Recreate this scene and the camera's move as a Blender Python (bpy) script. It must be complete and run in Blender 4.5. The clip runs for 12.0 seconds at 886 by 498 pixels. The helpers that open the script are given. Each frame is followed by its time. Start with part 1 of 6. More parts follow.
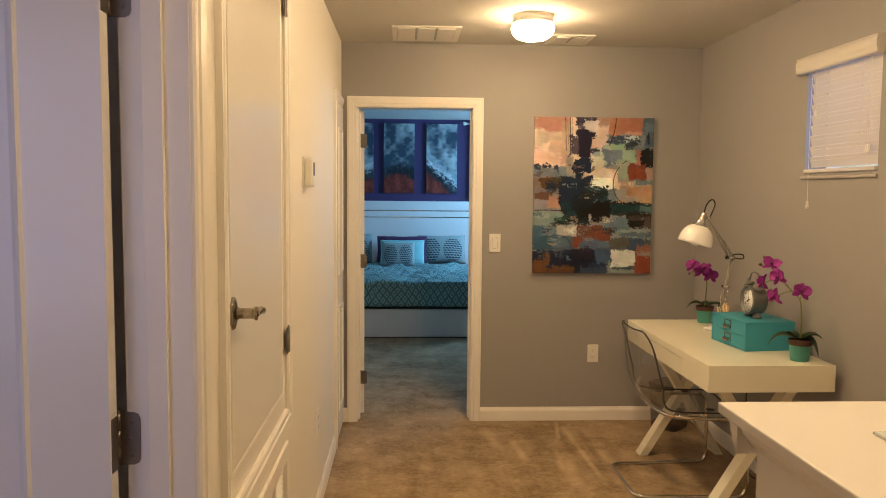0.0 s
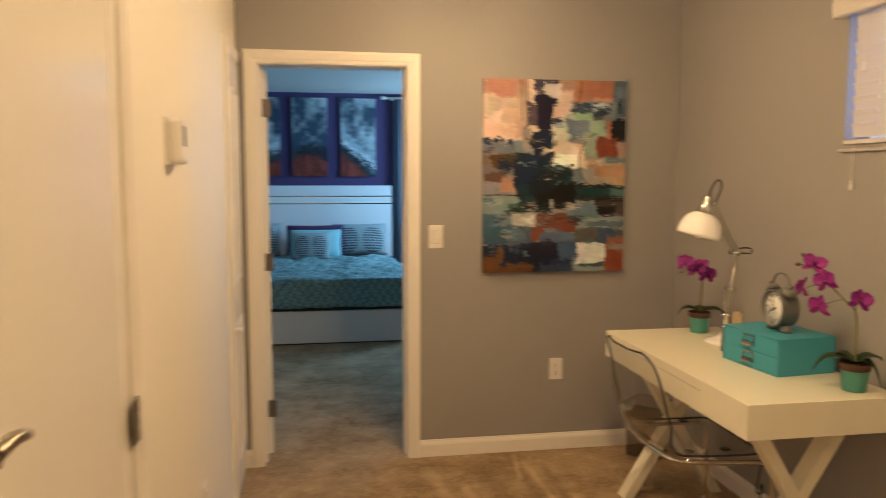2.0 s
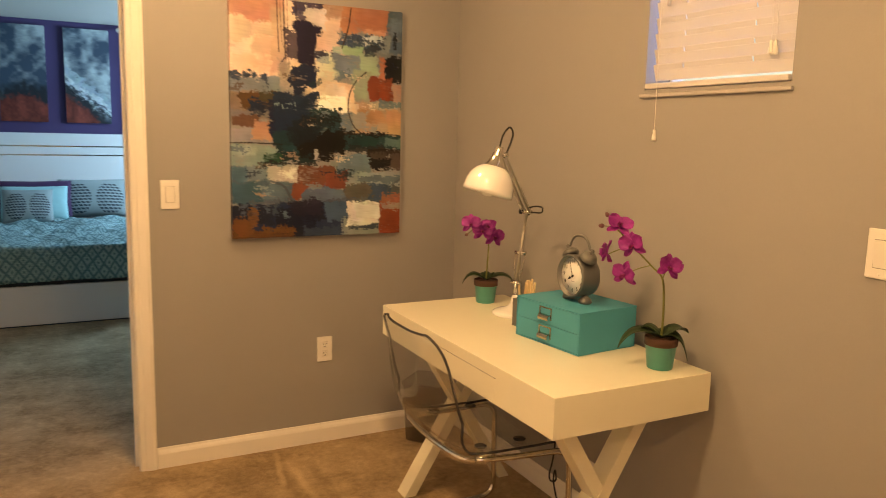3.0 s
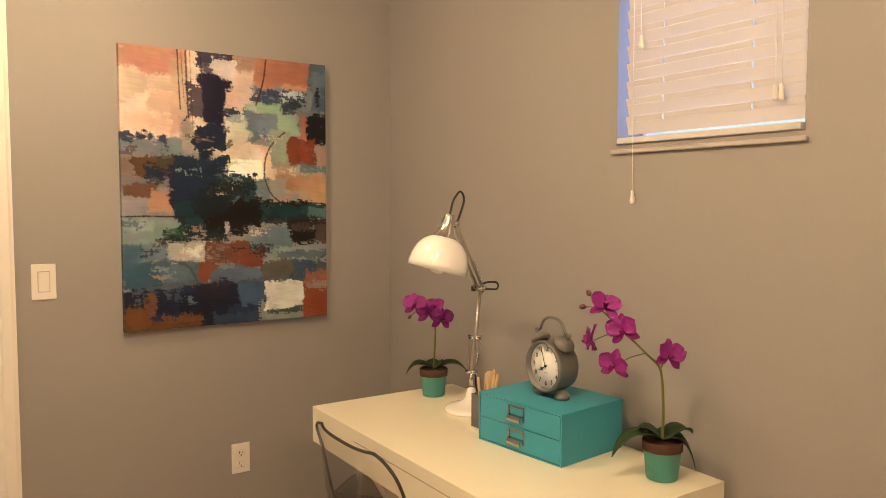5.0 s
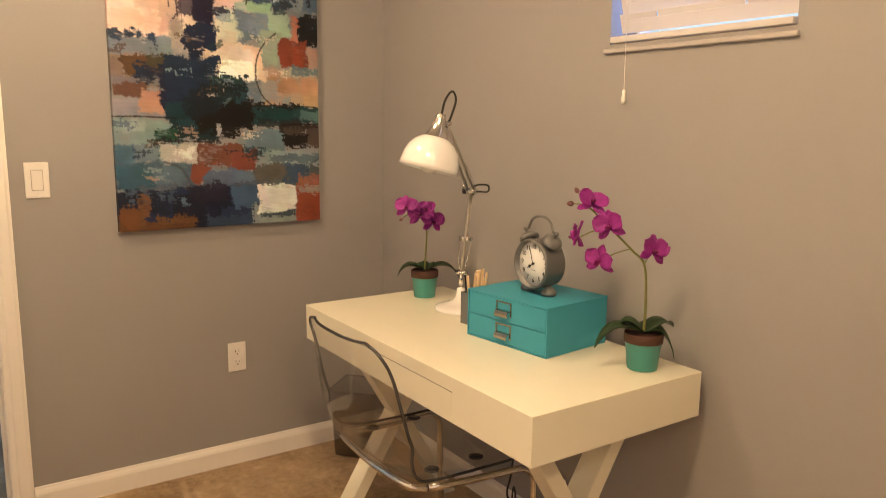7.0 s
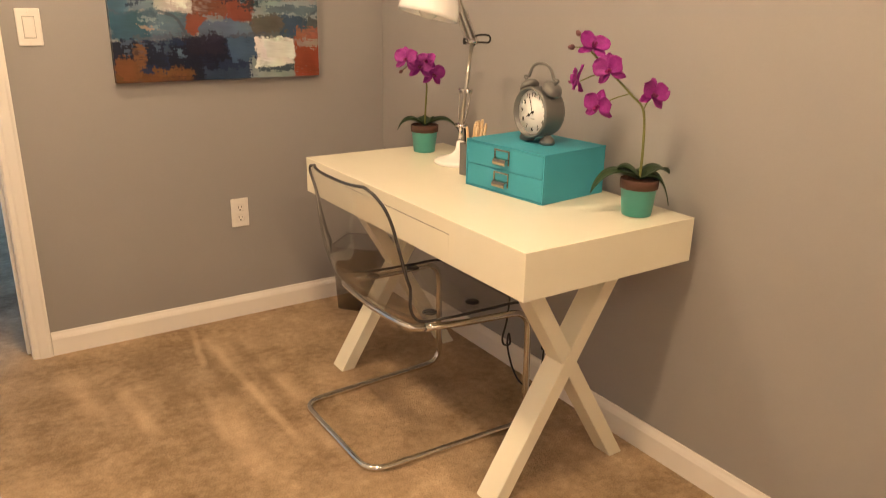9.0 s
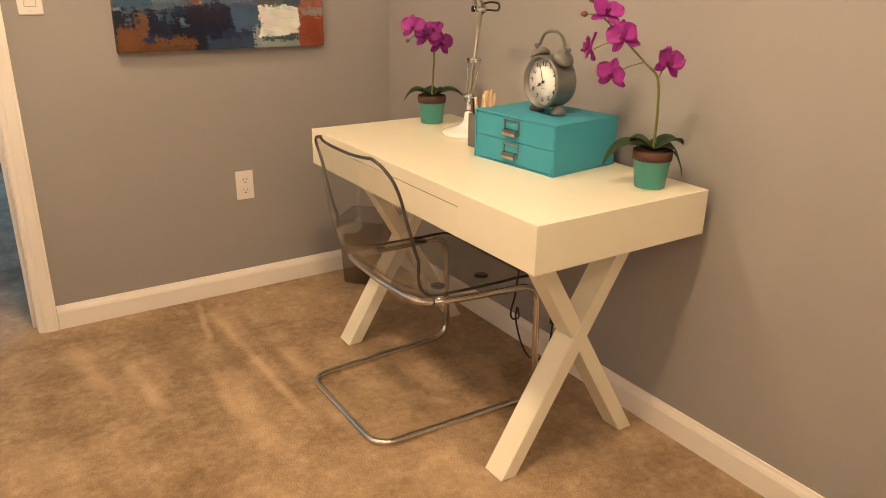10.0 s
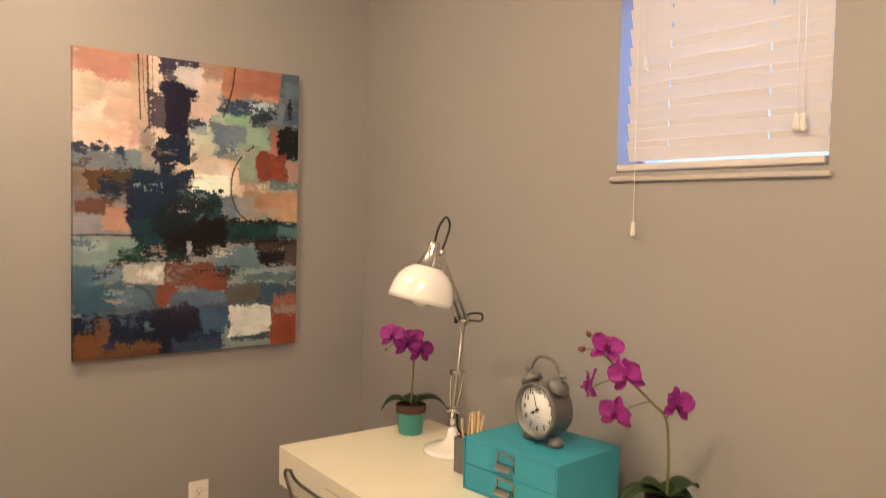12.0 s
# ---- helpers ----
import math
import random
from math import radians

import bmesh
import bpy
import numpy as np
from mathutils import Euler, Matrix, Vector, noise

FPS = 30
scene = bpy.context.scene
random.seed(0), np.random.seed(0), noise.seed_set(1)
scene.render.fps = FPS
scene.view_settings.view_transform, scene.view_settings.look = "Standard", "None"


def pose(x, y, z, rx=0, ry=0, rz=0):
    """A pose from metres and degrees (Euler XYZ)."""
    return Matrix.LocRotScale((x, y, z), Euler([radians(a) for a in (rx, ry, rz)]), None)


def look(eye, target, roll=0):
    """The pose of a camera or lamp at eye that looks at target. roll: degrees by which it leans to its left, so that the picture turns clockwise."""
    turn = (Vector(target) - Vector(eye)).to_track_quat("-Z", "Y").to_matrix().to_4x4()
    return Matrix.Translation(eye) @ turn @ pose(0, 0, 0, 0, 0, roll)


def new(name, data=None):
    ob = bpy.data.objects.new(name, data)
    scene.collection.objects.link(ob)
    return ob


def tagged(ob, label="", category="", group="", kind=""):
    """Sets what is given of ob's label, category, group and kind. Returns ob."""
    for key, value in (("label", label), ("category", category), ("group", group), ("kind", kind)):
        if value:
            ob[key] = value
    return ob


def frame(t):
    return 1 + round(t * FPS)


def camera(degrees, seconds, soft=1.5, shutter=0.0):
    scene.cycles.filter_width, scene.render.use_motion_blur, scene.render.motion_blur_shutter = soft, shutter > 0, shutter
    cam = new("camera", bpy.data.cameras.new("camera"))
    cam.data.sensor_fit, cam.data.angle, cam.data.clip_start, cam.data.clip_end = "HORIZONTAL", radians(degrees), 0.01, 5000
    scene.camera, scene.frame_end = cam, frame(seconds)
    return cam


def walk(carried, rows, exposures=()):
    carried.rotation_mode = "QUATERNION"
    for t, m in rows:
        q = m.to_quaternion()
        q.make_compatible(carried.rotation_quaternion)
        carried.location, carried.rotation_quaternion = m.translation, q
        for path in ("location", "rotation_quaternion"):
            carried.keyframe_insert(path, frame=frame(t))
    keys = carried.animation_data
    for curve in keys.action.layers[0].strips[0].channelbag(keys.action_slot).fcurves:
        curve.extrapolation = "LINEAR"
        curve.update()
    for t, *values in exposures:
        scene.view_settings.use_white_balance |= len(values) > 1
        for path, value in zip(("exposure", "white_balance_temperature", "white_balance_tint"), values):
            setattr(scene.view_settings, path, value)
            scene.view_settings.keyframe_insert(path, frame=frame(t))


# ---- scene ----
cam = camera(61.2, 12.0, soft=0.8, shutter=0.5)
PATH = [
    (0, (0.374, 0.825, 1.504), (0.474, 2.817, 1.351), 0.5),
    (0.5, (0.346, 0.965, 1.487), (0.458, 2.954, 1.315), 0.4),
    (1, (0.344, 1.26, 1.496), (0.426, 3.251, 1.327), 0.1),
    (1.5, (0.345, 1.522, 1.478), (0.447, 3.511, 1.292), 0.4),
    (2, (0.338, 1.819, 1.488), (0.672, 3.781, 1.294), 0.1),
    (2.5, (0.447, 2.119, 1.447), (1.161, 3.973, 1.214), 0.7),
    (2.9, (0.531, 2.361, 1.457), (1.416, 4.13, 1.165), 1.0),
    (3, (0.552, 2.402, 1.438), (1.455, 4.161, 1.14), 1.4),
    (3.5, (0.624, 2.671, 1.43), (1.636, 4.373, 1.145), 1.0),
    (3.7, (0.643, 2.756, 1.452), (1.698, 4.44, 1.226), 0.8),
    (5.3, (0.684, 2.833, 1.433), (1.795, 4.491, 1.307), -0.1),
    (5.5, (0.682, 2.829, 1.424), (1.79, 4.486, 1.26), -0.2),
    (6, (0.685, 2.821, 1.406), (1.785, 4.475, 1.178), 0.1),
    (6.5, (0.676, 2.811, 1.389), (1.786, 4.453, 1.116), 0.5),
    (7, (0.674, 2.797, 1.378), (1.779, 4.431, 1.048), 0.7),
    (9, (0.666, 2.754, 1.295), (1.723, 4.327, 0.656), 1.1),
    (9.5, (0.67, 2.764, 1.279), (1.704, 4.328, 0.585), 1.0),
    (10, (0.672, 2.785, 1.283), (1.708, 4.344, 0.577), 1.0),
    (10.5, (0.684, 2.83, 1.298), (1.747, 4.401, 0.662), 1.1),
    (11, (0.678, 2.877, 1.371), (1.786, 4.482, 0.926), 1.1),
    (11.5, (0.696, 2.935, 1.451), (1.853, 4.549, 1.215), 0.9),
    (12, (0.733, 3.01, 1.486), (1.919, 4.618, 1.39), 1.3),
]
walk(cam, [(t, look(eye, target, roll)) for t, eye, target, roll in PATH],
     [(0.0, 0.03, 6850, 8), (1.0, 0.15, 6850, 7), (2.0, 0.06, 7150, 11), (2.5, 0.24, 8000, 15), (3.0, 0.36, 9300, 17), (3.7, 0.42, 8000, 14), (5.3, 0.38, 6500, 12), (7.2, 0.52, 6350, 13), (9.0, 0.72, 6200, 14), (10.0, 0.74, 6200, 14), (11.0, 0.66, 5750, 11), (12.0, 0.47, 5850, 13)])


# ---- world and large lights ----
W, E, N, S, H = -0.035, 2.282, 5.65, -0.6, 2.44      # inner faces of the loft hall; ceiling height
world = bpy.data.worlds.new("sky")
scene.world = world
world.use_nodes = True
sky = world.node_tree.nodes.new("ShaderNodeTexSky")
sky.sky_type, sky.sun_disc = 'NISHITA', False
sky.sun_elevation, sky.sun_rotation = radians(30), radians(250)
world.node_tree.links.new(sky.outputs[0], world.node_tree.nodes["Background"].inputs[0])
world.node_tree.nodes["Background"].inputs[1].default_value = 0.12
LAMP_POWER = (72.0, 112.0, 84.0)       # glow of the ceiling lamps' glass, from the bedroom end on; the third is added fill
BEDROOM_DAY, SIDE_DAY, WINDOW_DAY = 122.0, 9.5, 3.5


def day_lamp(name, place, target, sx, sy, watts, colour):
    data = bpy.data.lights.new(name, 'AREA')
    data.shape, data.size, data.size_y, data.energy, data.color = 'RECTANGLE', sx, sy, watts, colour
    ob = new(name, data)
    ob.matrix_world = look(place, target)
    return ob


day_lamp("bedroom_window_daylight", (2.86, 9.75, 1.8), (0.0, 10.2, 2.5), 1.5, 1.0, BEDROOM_DAY, (0.27, 0.59, 1.0))
day_lamp("small_window_daylight", (E + 0.22, 4.065, 1.86), (E, 4.065, 1.80), 0.62, 0.56, WINDOW_DAY, (0.30, 0.48, 1.0))
day_lamp("side_room_window_daylight", (-1.0, 0.26, 1.5), (-0.7, 2.3, 1.2), 1.1, 1.3, SIDE_DAY, (0.62, 0.62, 1.0))


# ---- materials ----
def material(name, colour, rough=0.5, metal=0.0, vary=0.06, coarse=3.0, fine=60.0, bump=0.05, bump_at=None, coat=0.0, second=None, detail=4):
    """Principled surface: a coarse and a fine variation of colour, varied gloss, and fine relief. Sizes in 1/m."""
    m = bpy.data.materials.new(name)
    m.use_nodes = True
    t = m.node_tree
    p = t.nodes["Principled BSDF"]
    co = t.nodes.new("ShaderNodeTexCoord").outputs["Object"]
    big, small = t.nodes.new("ShaderNodeTexNoise"), t.nodes.new("ShaderNodeTexNoise")
    for n, sc in ((big, coarse), (small, fine)):
        n.inputs["Scale"].default_value = sc
        n.inputs["Detail"].default_value = detail
        t.links.new(co, n.inputs["Vector"])
    mix = t.nodes.new("ShaderNodeMix")
    mix.data_type = 'RGBA'
    mix.inputs["A"].default_value = (*[c * (1 - vary) for c in colour], 1)
    mix.inputs["B"].default_value = (*(second or [min(1, c * (1 + vary)) for c in colour]), 1)
    add = t.nodes.new("ShaderNodeMath")
    add.operation = 'MULTIPLY_ADD'
    add.inputs[1].default_value = 0.35
    t.links.new(small.outputs["Fac"], add.inputs[0])
    sub = t.nodes.new("ShaderNodeMath")
    sub.operation = 'MULTIPLY'
    sub.inputs[1].default_value = 0.65
    t.links.new(big.outputs["Fac"], sub.inputs[0])
    t.links.new(sub.outputs[0], add.inputs[2])
    t.links.new(add.outputs[0], mix.inputs["Factor"])
    t.links.new(mix.outputs["Result"], p.inputs["Base Color"])
    ra = t.nodes.new("ShaderNodeMapRange")
    ra.inputs["To Min"].default_value, ra.inputs["To Max"].default_value = max(0.02, rough * 0.8), min(1, rough * 1.2)
    t.links.new(big.outputs["Fac"], ra.inputs["Value"])
    t.links.new(ra.outputs[0], p.inputs["Roughness"])
    p.inputs["Metallic"].default_value = metal
    p.inputs["Coat Weight"].default_value = coat
    p.inputs["Coat Roughness"].default_value = 0.12
    if bump:
        rel = small
        if bump_at:
            rel = t.nodes.new("ShaderNodeTexNoise")
            rel.inputs["Scale"].default_value, rel.inputs["Detail"].default_value = bump_at, 3
            t.links.new(co, rel.inputs["Vector"])
        b = t.nodes.new("ShaderNodeBump")
        b.inputs["Strength"].default_value, b.inputs["Distance"].default_value = min(1, bump * 4), 0.004
        t.links.new(rel.outputs["Fac"], b.inputs["Height"])
        t.links.new(b.outputs["Normal"], p.inputs["Normal"])
    return m


GRAY_PAINT = material("gray_wall_paint", (0.325, 0.314, 0.308), 0.62, vary=0.05, coarse=1.5, fine=140, bump=0.018, bump_at=170)
WHITE_PAINT = material("cream_wall_paint", (0.84, 0.81, 0.74), 0.6, vary=0.03, coarse=1.5, fine=140, bump=0.03, bump_at=170)
TRIM = material("white_gloss_trim", (0.86, 0.83, 0.78), 0.36, vary=0.03, coarse=2, fine=40, bump=0)
DOOR = material("white_satin_door", (0.86, 0.84, 0.80), 0.22, vary=0.02, coarse=1.2, fine=30, bump=0)
CEILING = material("textured_ceiling_paint", (0.62, 0.595, 0.55), 0.85, vary=0.04, coarse=2, fine=60, bump=0.13, bump_at=52)
PURPLE = material("purple_wall_paint", (0.062, 0.038, 0.125), 0.6, vary=0.08, coarse=1.5, fine=120, bump=0.04)
PLASTIC = material("white_plastic", (0.82, 0.80, 0.76), 0.3, vary=0.02, bump=0)
SLOT = material("dark_slot", (0.03, 0.03, 0.03), 0.6, bump=0)
NICKEL = material("brushed_nickel", (0.40, 0.36, 0.30), 0.25, 1.0, vary=0.1, fine=300, bump=0.01)
STEEL = material("tarnished_steel_hinge", (0.21, 0.185, 0.16), 0.45, 0.8, vary=0.2, fine=120, bump=0.02)
CHROME = material("polished_chrome", (0.72, 0.70, 0.66), 0.12, 1.0, vary=0.05, bump=0)
DESK = material("cream_lacquer", (0.87, 0.835, 0.67), 0.24, vary=0.03, coarse=3, fine=25, bump=0.01, coat=0.2)
GAP_BROWN = material("lacquer_gap_shade", (0.13, 0.10, 0.06), 0.6, bump=0)
CHEST = material("white_lacquer", (0.78, 0.75, 0.71), 0.4, vary=0.03, coarse=3, fine=25, bump=0.015)


def carpet(name, dark, light, line, tracks):
    """Cut pile: tufts as fine relief, brushed patches, and straight streaks that a vacuum cleaner left."""
    m = bpy.data.materials.new(name)
    m.use_nodes = True
    t = m.node_tree
    p = t.nodes["Principled BSDF"]
    p.inputs["Roughness"].default_value = 0.95
    p.inputs["Specular IOR Level"].default_value = 0.15
    p.inputs["Sheen Weight"].default_value = 0.06
    co = t.nodes.new("ShaderNodeTexCoord").outputs["Object"]

    def noise_at(scale, detail, stretch=None, turn=0):
        n = t.nodes.new("ShaderNodeTexNoise")
        n.inputs["Scale"].default_value, n.inputs["Detail"].default_value = scale, detail
        n.inputs["Roughness"].default_value = 0.62 if detail > 7 else 0.5
        if stretch:
            mp = t.nodes.new("ShaderNodeMapping")
            mp.inputs["Rotation"].default_value[2] = radians(turn)
            mp.inputs["Scale"].default_value = stretch
            t.links.new(co, mp.inputs["Vector"])
            t.links.new(mp.outputs[0], n.inputs["Vector"])
        else:
            t.links.new(co, n.inputs["Vector"])
        return n.outputs["Fac"]

    def ramp(src, a, b):
        r = t.nodes.new("ShaderNodeMapRange")
        r.inputs["From Min"].default_value, r.inputs["From Max"].default_value = a, b
        t.links.new(src, r.inputs["Value"])
        return r.outputs[0]

    def mixed(f, a, b):
        x = t.nodes.new("ShaderNodeMix")
        x.data_type = 'RGBA'
        t.links.new(f, x.inputs["Factor"])
        for key, v in (("A", a), ("B", b)):
            if isinstance(v, tuple):
                x.inputs[key].default_value = (*v, 1)
            else:
                t.links.new(v, x.inputs[key])
        return x.outputs["Result"]

    def calc(kind, a, b=None, c=None):
        n = t.nodes.new("ShaderNodeMath")
        n.operation = kind
        for k, v in enumerate((a, b, c)):
            if v is None:
                continue
            if isinstance(v, (int, float)):
                n.inputs[k].default_value = v
            else:
                t.links.new(v, n.inputs[k])
        return n.outputs[0]

    tuft = noise_at(190, 3)
    wide = ramp(noise_at(1.5, 4), 0.36, 0.64)
    patches = ramp(noise_at(3.4, 9), 0.36, 0.58)
    clump = ramp(noise_at(42, 6), 0.36, 0.64)
    streaks = ramp(noise_at(1.9, 6, (5.0, 0.9, 1), line), 0.36, 0.66)
    flecks = ramp(noise_at(15, 10), 0.50, 0.62)
    f = calc('MULTIPLY_ADD', wide, 0.16, 0.0)
    f = calc('MULTIPLY_ADD', patches, 0.38, f)
    f = calc('MULTIPLY_ADD', clump, 0.18, f)
    f = calc('MULTIPLY_ADD', flecks, 0.16, f)
    f = calc('MULTIPLY_ADD', streaks, 0.12, f)
    base = mixed(ramp(f, 0.05, 0.95), dark, light)
    # straight tracks of the vacuum cleaner: a pale brushed edge each, broken up along its length
    broken = ramp(noise_at(5.5, 5), 0.32, 0.62)
    for x0, y0, x1, y1, width, amount in tracks:
        mp = t.nodes.new("ShaderNodeMapping")
        mp.vector_type = 'TEXTURE'
        mp.inputs["Location"].default_value = ((x0 + x1) / 2, (y0 + y1) / 2, 0)
        mp.inputs["Rotation"].default_value[2] = math.atan2(y1 - y0, x1 - x0)
        t.links.new(co, mp.inputs["Vector"])
        sp = t.nodes.new("ShaderNodeSeparateXYZ")
        t.links.new(mp.outputs[0], sp.inputs[0])
        half = math.hypot(x1 - x0, y1 - y0) / 2
        along = ramp(calc('ABSOLUTE', sp.outputs["X"]), half, half * 0.6)
        across = calc('MULTIPLY_ADD', noise_at(9, 3), 0.03, calc('ADD', sp.outputs["Y"], -0.015))
        across = ramp(calc('ABSOLUTE', across), width, width * 0.25)
        track = calc('MULTIPLY', calc('MULTIPLY', along, across), calc('MULTIPLY_ADD', broken, 0.75, 0.25))
        base = mixed(calc('MULTIPLY', track, abs(amount)), base, tuple(min(1, c * 1.22) for c in light) if amount > 0 else tuple(c * 0.9 for c in dark))
    low = t.nodes.new("ShaderNodeMix")
    low.data_type, low.blend_type = 'RGBA', 'MULTIPLY'
    low.inputs["Factor"].default_value = 0.26
    t.links.new(base, low.inputs["A"])
    grey = ramp(tuft, 0.24, 0.66)
    t.links.new(grey, low.inputs["B"])
    t.links.new(low.outputs["Result"], p.inputs["Base Color"])
    b = t.nodes.new("ShaderNodeBump")
    b.inputs["Strength"].default_value, b.inputs["Distance"].default_value = 0.55, 0.008
    mixh = t.nodes.new("ShaderNodeMath")
    t.links.new(tuft, mixh.inputs[0])
    t.links.new(noise_at(70, 3), mixh.inputs[1])
    t.links.new(mixh.outputs[0], b.inputs["Height"])
    t.links.new(b.outputs["Normal"], p.inputs["Normal"])
    return m


CARPET = carpet("beige_cut_pile_carpet", (0.200, 0.130, 0.064), (0.60, 0.44, 0.28), -4,
                ((1.39, 5.56, 1.42, 4.50, 0.024, 0.62), (1.33, 5.50, 1.345, 4.95, 0.040, -0.60), (1.26, 5.12, 1.23, 4.70, 0.026, 0.50), (1.31, 5.06, 1.25, 4.50, 0.050, 0.45),
                 (1.37, 5.64, 1.31, 5.22, 0.018, 0.60), (1.02, 5.30, 1.06, 4.85, 0.034, 0.60), (1.52, 5.12, 1.52, 4.82, 0.050, 0.55), (1.16, 5.54, 1.20, 5.06, 0.080, -0.70),
                 (1.48, 5.50, 1.47, 4.70, 0.030, -0.45), (0.88, 5.50, 0.93, 5.05, 0.050, 0.45), (0.50, 5.1, 0.46, 3.6, 0.05, 0.35), (0.86, 4.4, 0.98, 3.3, 0.06, 0.35),
                 (0.30, 3.6, 0.36, 1.8, 0.04, 0.35), (0.75, 3.5, 0.66, 1.6, 0.05, 0.35)))


def glow(name, colour, strength):
    m = bpy.data.materials.new(name)
    m.use_nodes = True
    p = m.node_tree.nodes["Principled BSDF"]
    p.inputs["Base Color"].default_value = (0.9, 0.9, 0.88, 1)
    p.inputs["Emission Color"].default_value = (*colour, 1)
    p.inputs["Emission Strength"].default_value = strength
    return m


def clear(name, tint, gloss=0.06, rough=0.05):
    """Clear or smoked plastic or glass: tinted see-through with a gloss that grows at grazing angles."""
    m = bpy.data.materials.new(name)
    m.use_nodes = True
    t = m.node_tree
    t.nodes.remove(t.nodes["Principled BSDF"])
    tr, gl, mx, fr, pw, ma = (t.nodes.new(k) for k in ("ShaderNodeBsdfTransparent", "ShaderNodeBsdfGlossy", "ShaderNodeMixShader", "ShaderNodeLayerWeight", "ShaderNodeMath", "ShaderNodeMath"))
    tr.inputs["Color"].default_value = (*tint, 1)
    gl.inputs["Roughness"].default_value = rough
    fr.inputs["Blend"].default_value = 0.5
    pw.operation, ma.operation = 'POWER', 'MULTIPLY_ADD'
    pw.inputs[1].default_value = 4.0
    ma.inputs[1].default_value, ma.inputs[2].default_value = 0.55, gloss * 0.5
    t.links.new(fr.outputs["Facing"], pw.inputs[0])
    t.links.new(pw.outputs[0], ma.inputs[0])
    t.links.new(ma.outputs[0], mx.inputs[0])
    t.links.new(tr.outputs[0], mx.inputs[1])
    t.links.new(gl.outputs[0], mx.inputs[2])
    t.links.new(mx.outputs[0], t.nodes["Material Output"].inputs["Surface"])
    return m


LAMP_GLASS = [glow("lit_opal_glass", (1.0, 0.70, 0.40), p) for p in LAMP_POWER]


# ---- mesh helpers ----
def box(bm, x0, y0, z0, x1, y1, z1, bevel=0.0, seg=2):
    """An upright box between two corners, with rounded edges. Returns its vertices."""
    r = bmesh.ops.create_cube(bm, size=1.0)
    vs = r["verts"]
    for v in vs:
        v.co = Vector(((x0 + x1) / 2 + v.co.x * abs(x1 - x0), (y0 + y1) / 2 + v.co.y * abs(y1 - y0), (z0 + z1) / 2 + v.co.z * abs(z1 - z0)))
    if bevel:
        es = list({e for v in vs for e in v.link_edges})
        bmesh.ops.bevel(bm, geom=es, offset=bevel, segments=seg, affect='EDGES', profile=0.5)
    return vs


def turned(bm, m, make, *args, **kw):
    """Runs a mesh helper and moves what it made by m."""
    old = set(bm.verts)
    make(bm, *args, **kw)
    bmesh.ops.transform(bm, matrix=m, verts=[v for v in bm.verts if v not in old])


def lathe(bm, profile, seg=32, smooth=True):
    """A solid of revolution round z from (radius, height) pairs."""
    rings = []
    for r, z in profile:
        if r < 1e-6:
            rings.append([bm.verts.new((0, 0, z))])
        else:
            rings.append([bm.verts.new((r * math.cos(2 * math.pi * k / seg), r * math.sin(2 * math.pi * k / seg), z)) for k in range(seg)])
    for a, b in zip(rings, rings[1:]):
        for k in range(seg):
            j = (k + 1) % seg
            vs = [a[k % len(a)], a[j % len(a)], b[j % len(b)], b[k % len(b)]]
            vs = list(dict.fromkeys(vs))
            if len(vs) > 2:
                f = bm.faces.new(vs)
                f.smooth = smooth


def tube(bm, points, r, seg=10, taper=None, closed=False, flat=1.0):
    """A round bar along a line of points; taper: radius at each point."""
    pts = [Vector(p) for p in points]
    n = len(pts)
    rings, side = [], None
    for i, p in enumerate(pts):
        if closed:
            d = pts[(i + 1) % n] - pts[i - 1]
        else:
            d = pts[min(i + 1, n - 1)] - pts[max(i - 1, 0)]
        d.normalize()
        if side is None:
            side = d.cross(Vector((0, 0, 1)) if abs(d.z) < 0.9 else Vector((0, 1, 0)))
        side = (side - d * side.dot(d)).normalized()
        up = side.cross(d)
        rr = taper[i] if taper else r
        rings.append([bm.verts.new(p + side * rr * math.cos(2 * math.pi * k / seg) + up * rr * flat * math.sin(2 * math.pi * k / seg)) for k in range(seg)])
    pairs = list(zip(rings, rings[1:])) + ([(rings[-1], rings[0])] if closed else [])
    for a, b in pairs:
        for k in range(seg):
            j = (k + 1) % seg
            bm.faces.new((a[k], b[k], b[j], a[j])).smooth = True
    if not closed:
        bm.faces.new(rings[0])
        bm.faces.new(list(reversed(rings[-1])))


def smooth_line(points, steps=6):
    """Catmull-Rom curve through the points."""
    p = [Vector(q) for q in points]
    p = [p[0] * 2 - p[1], *p, p[-1] * 2 - p[-2]]
    out = []
    for i in range(1, len(p) - 2):
        for k in range(steps):
            t = k / steps
            out.append(0.5 * (2 * p[i] + (p[i + 1] - p[i - 1]) * t + (2 * p[i - 1] - 5 * p[i] + 4 * p[i + 1] - p[i + 2]) * t * t
                              + (3 * p[i] - p[i - 1] - 3 * p[i + 1] + p[i + 2]) * t ** 3))
    return out + [p[-2]]


def rounded_line(points, r, steps=5):
    """A polyline with its corners rounded to arcs."""
    p = [Vector(q) for q in points]
    out = [p[0]]
    for a, b, c in zip(p, p[1:], p[2:]):
        u, v = (a - b), (c - b)
        rr = min(r, u.length * 0.48, v.length * 0.48)
        u, v = b + u.normalized() * rr, b + v.normalized() * rr
        for k in range(steps + 1):
            t = k / steps
            out.append(u * (1 - t) ** 2 + b * 2 * t * (1 - t) + v * t * t)
    return out + [p[-1]]


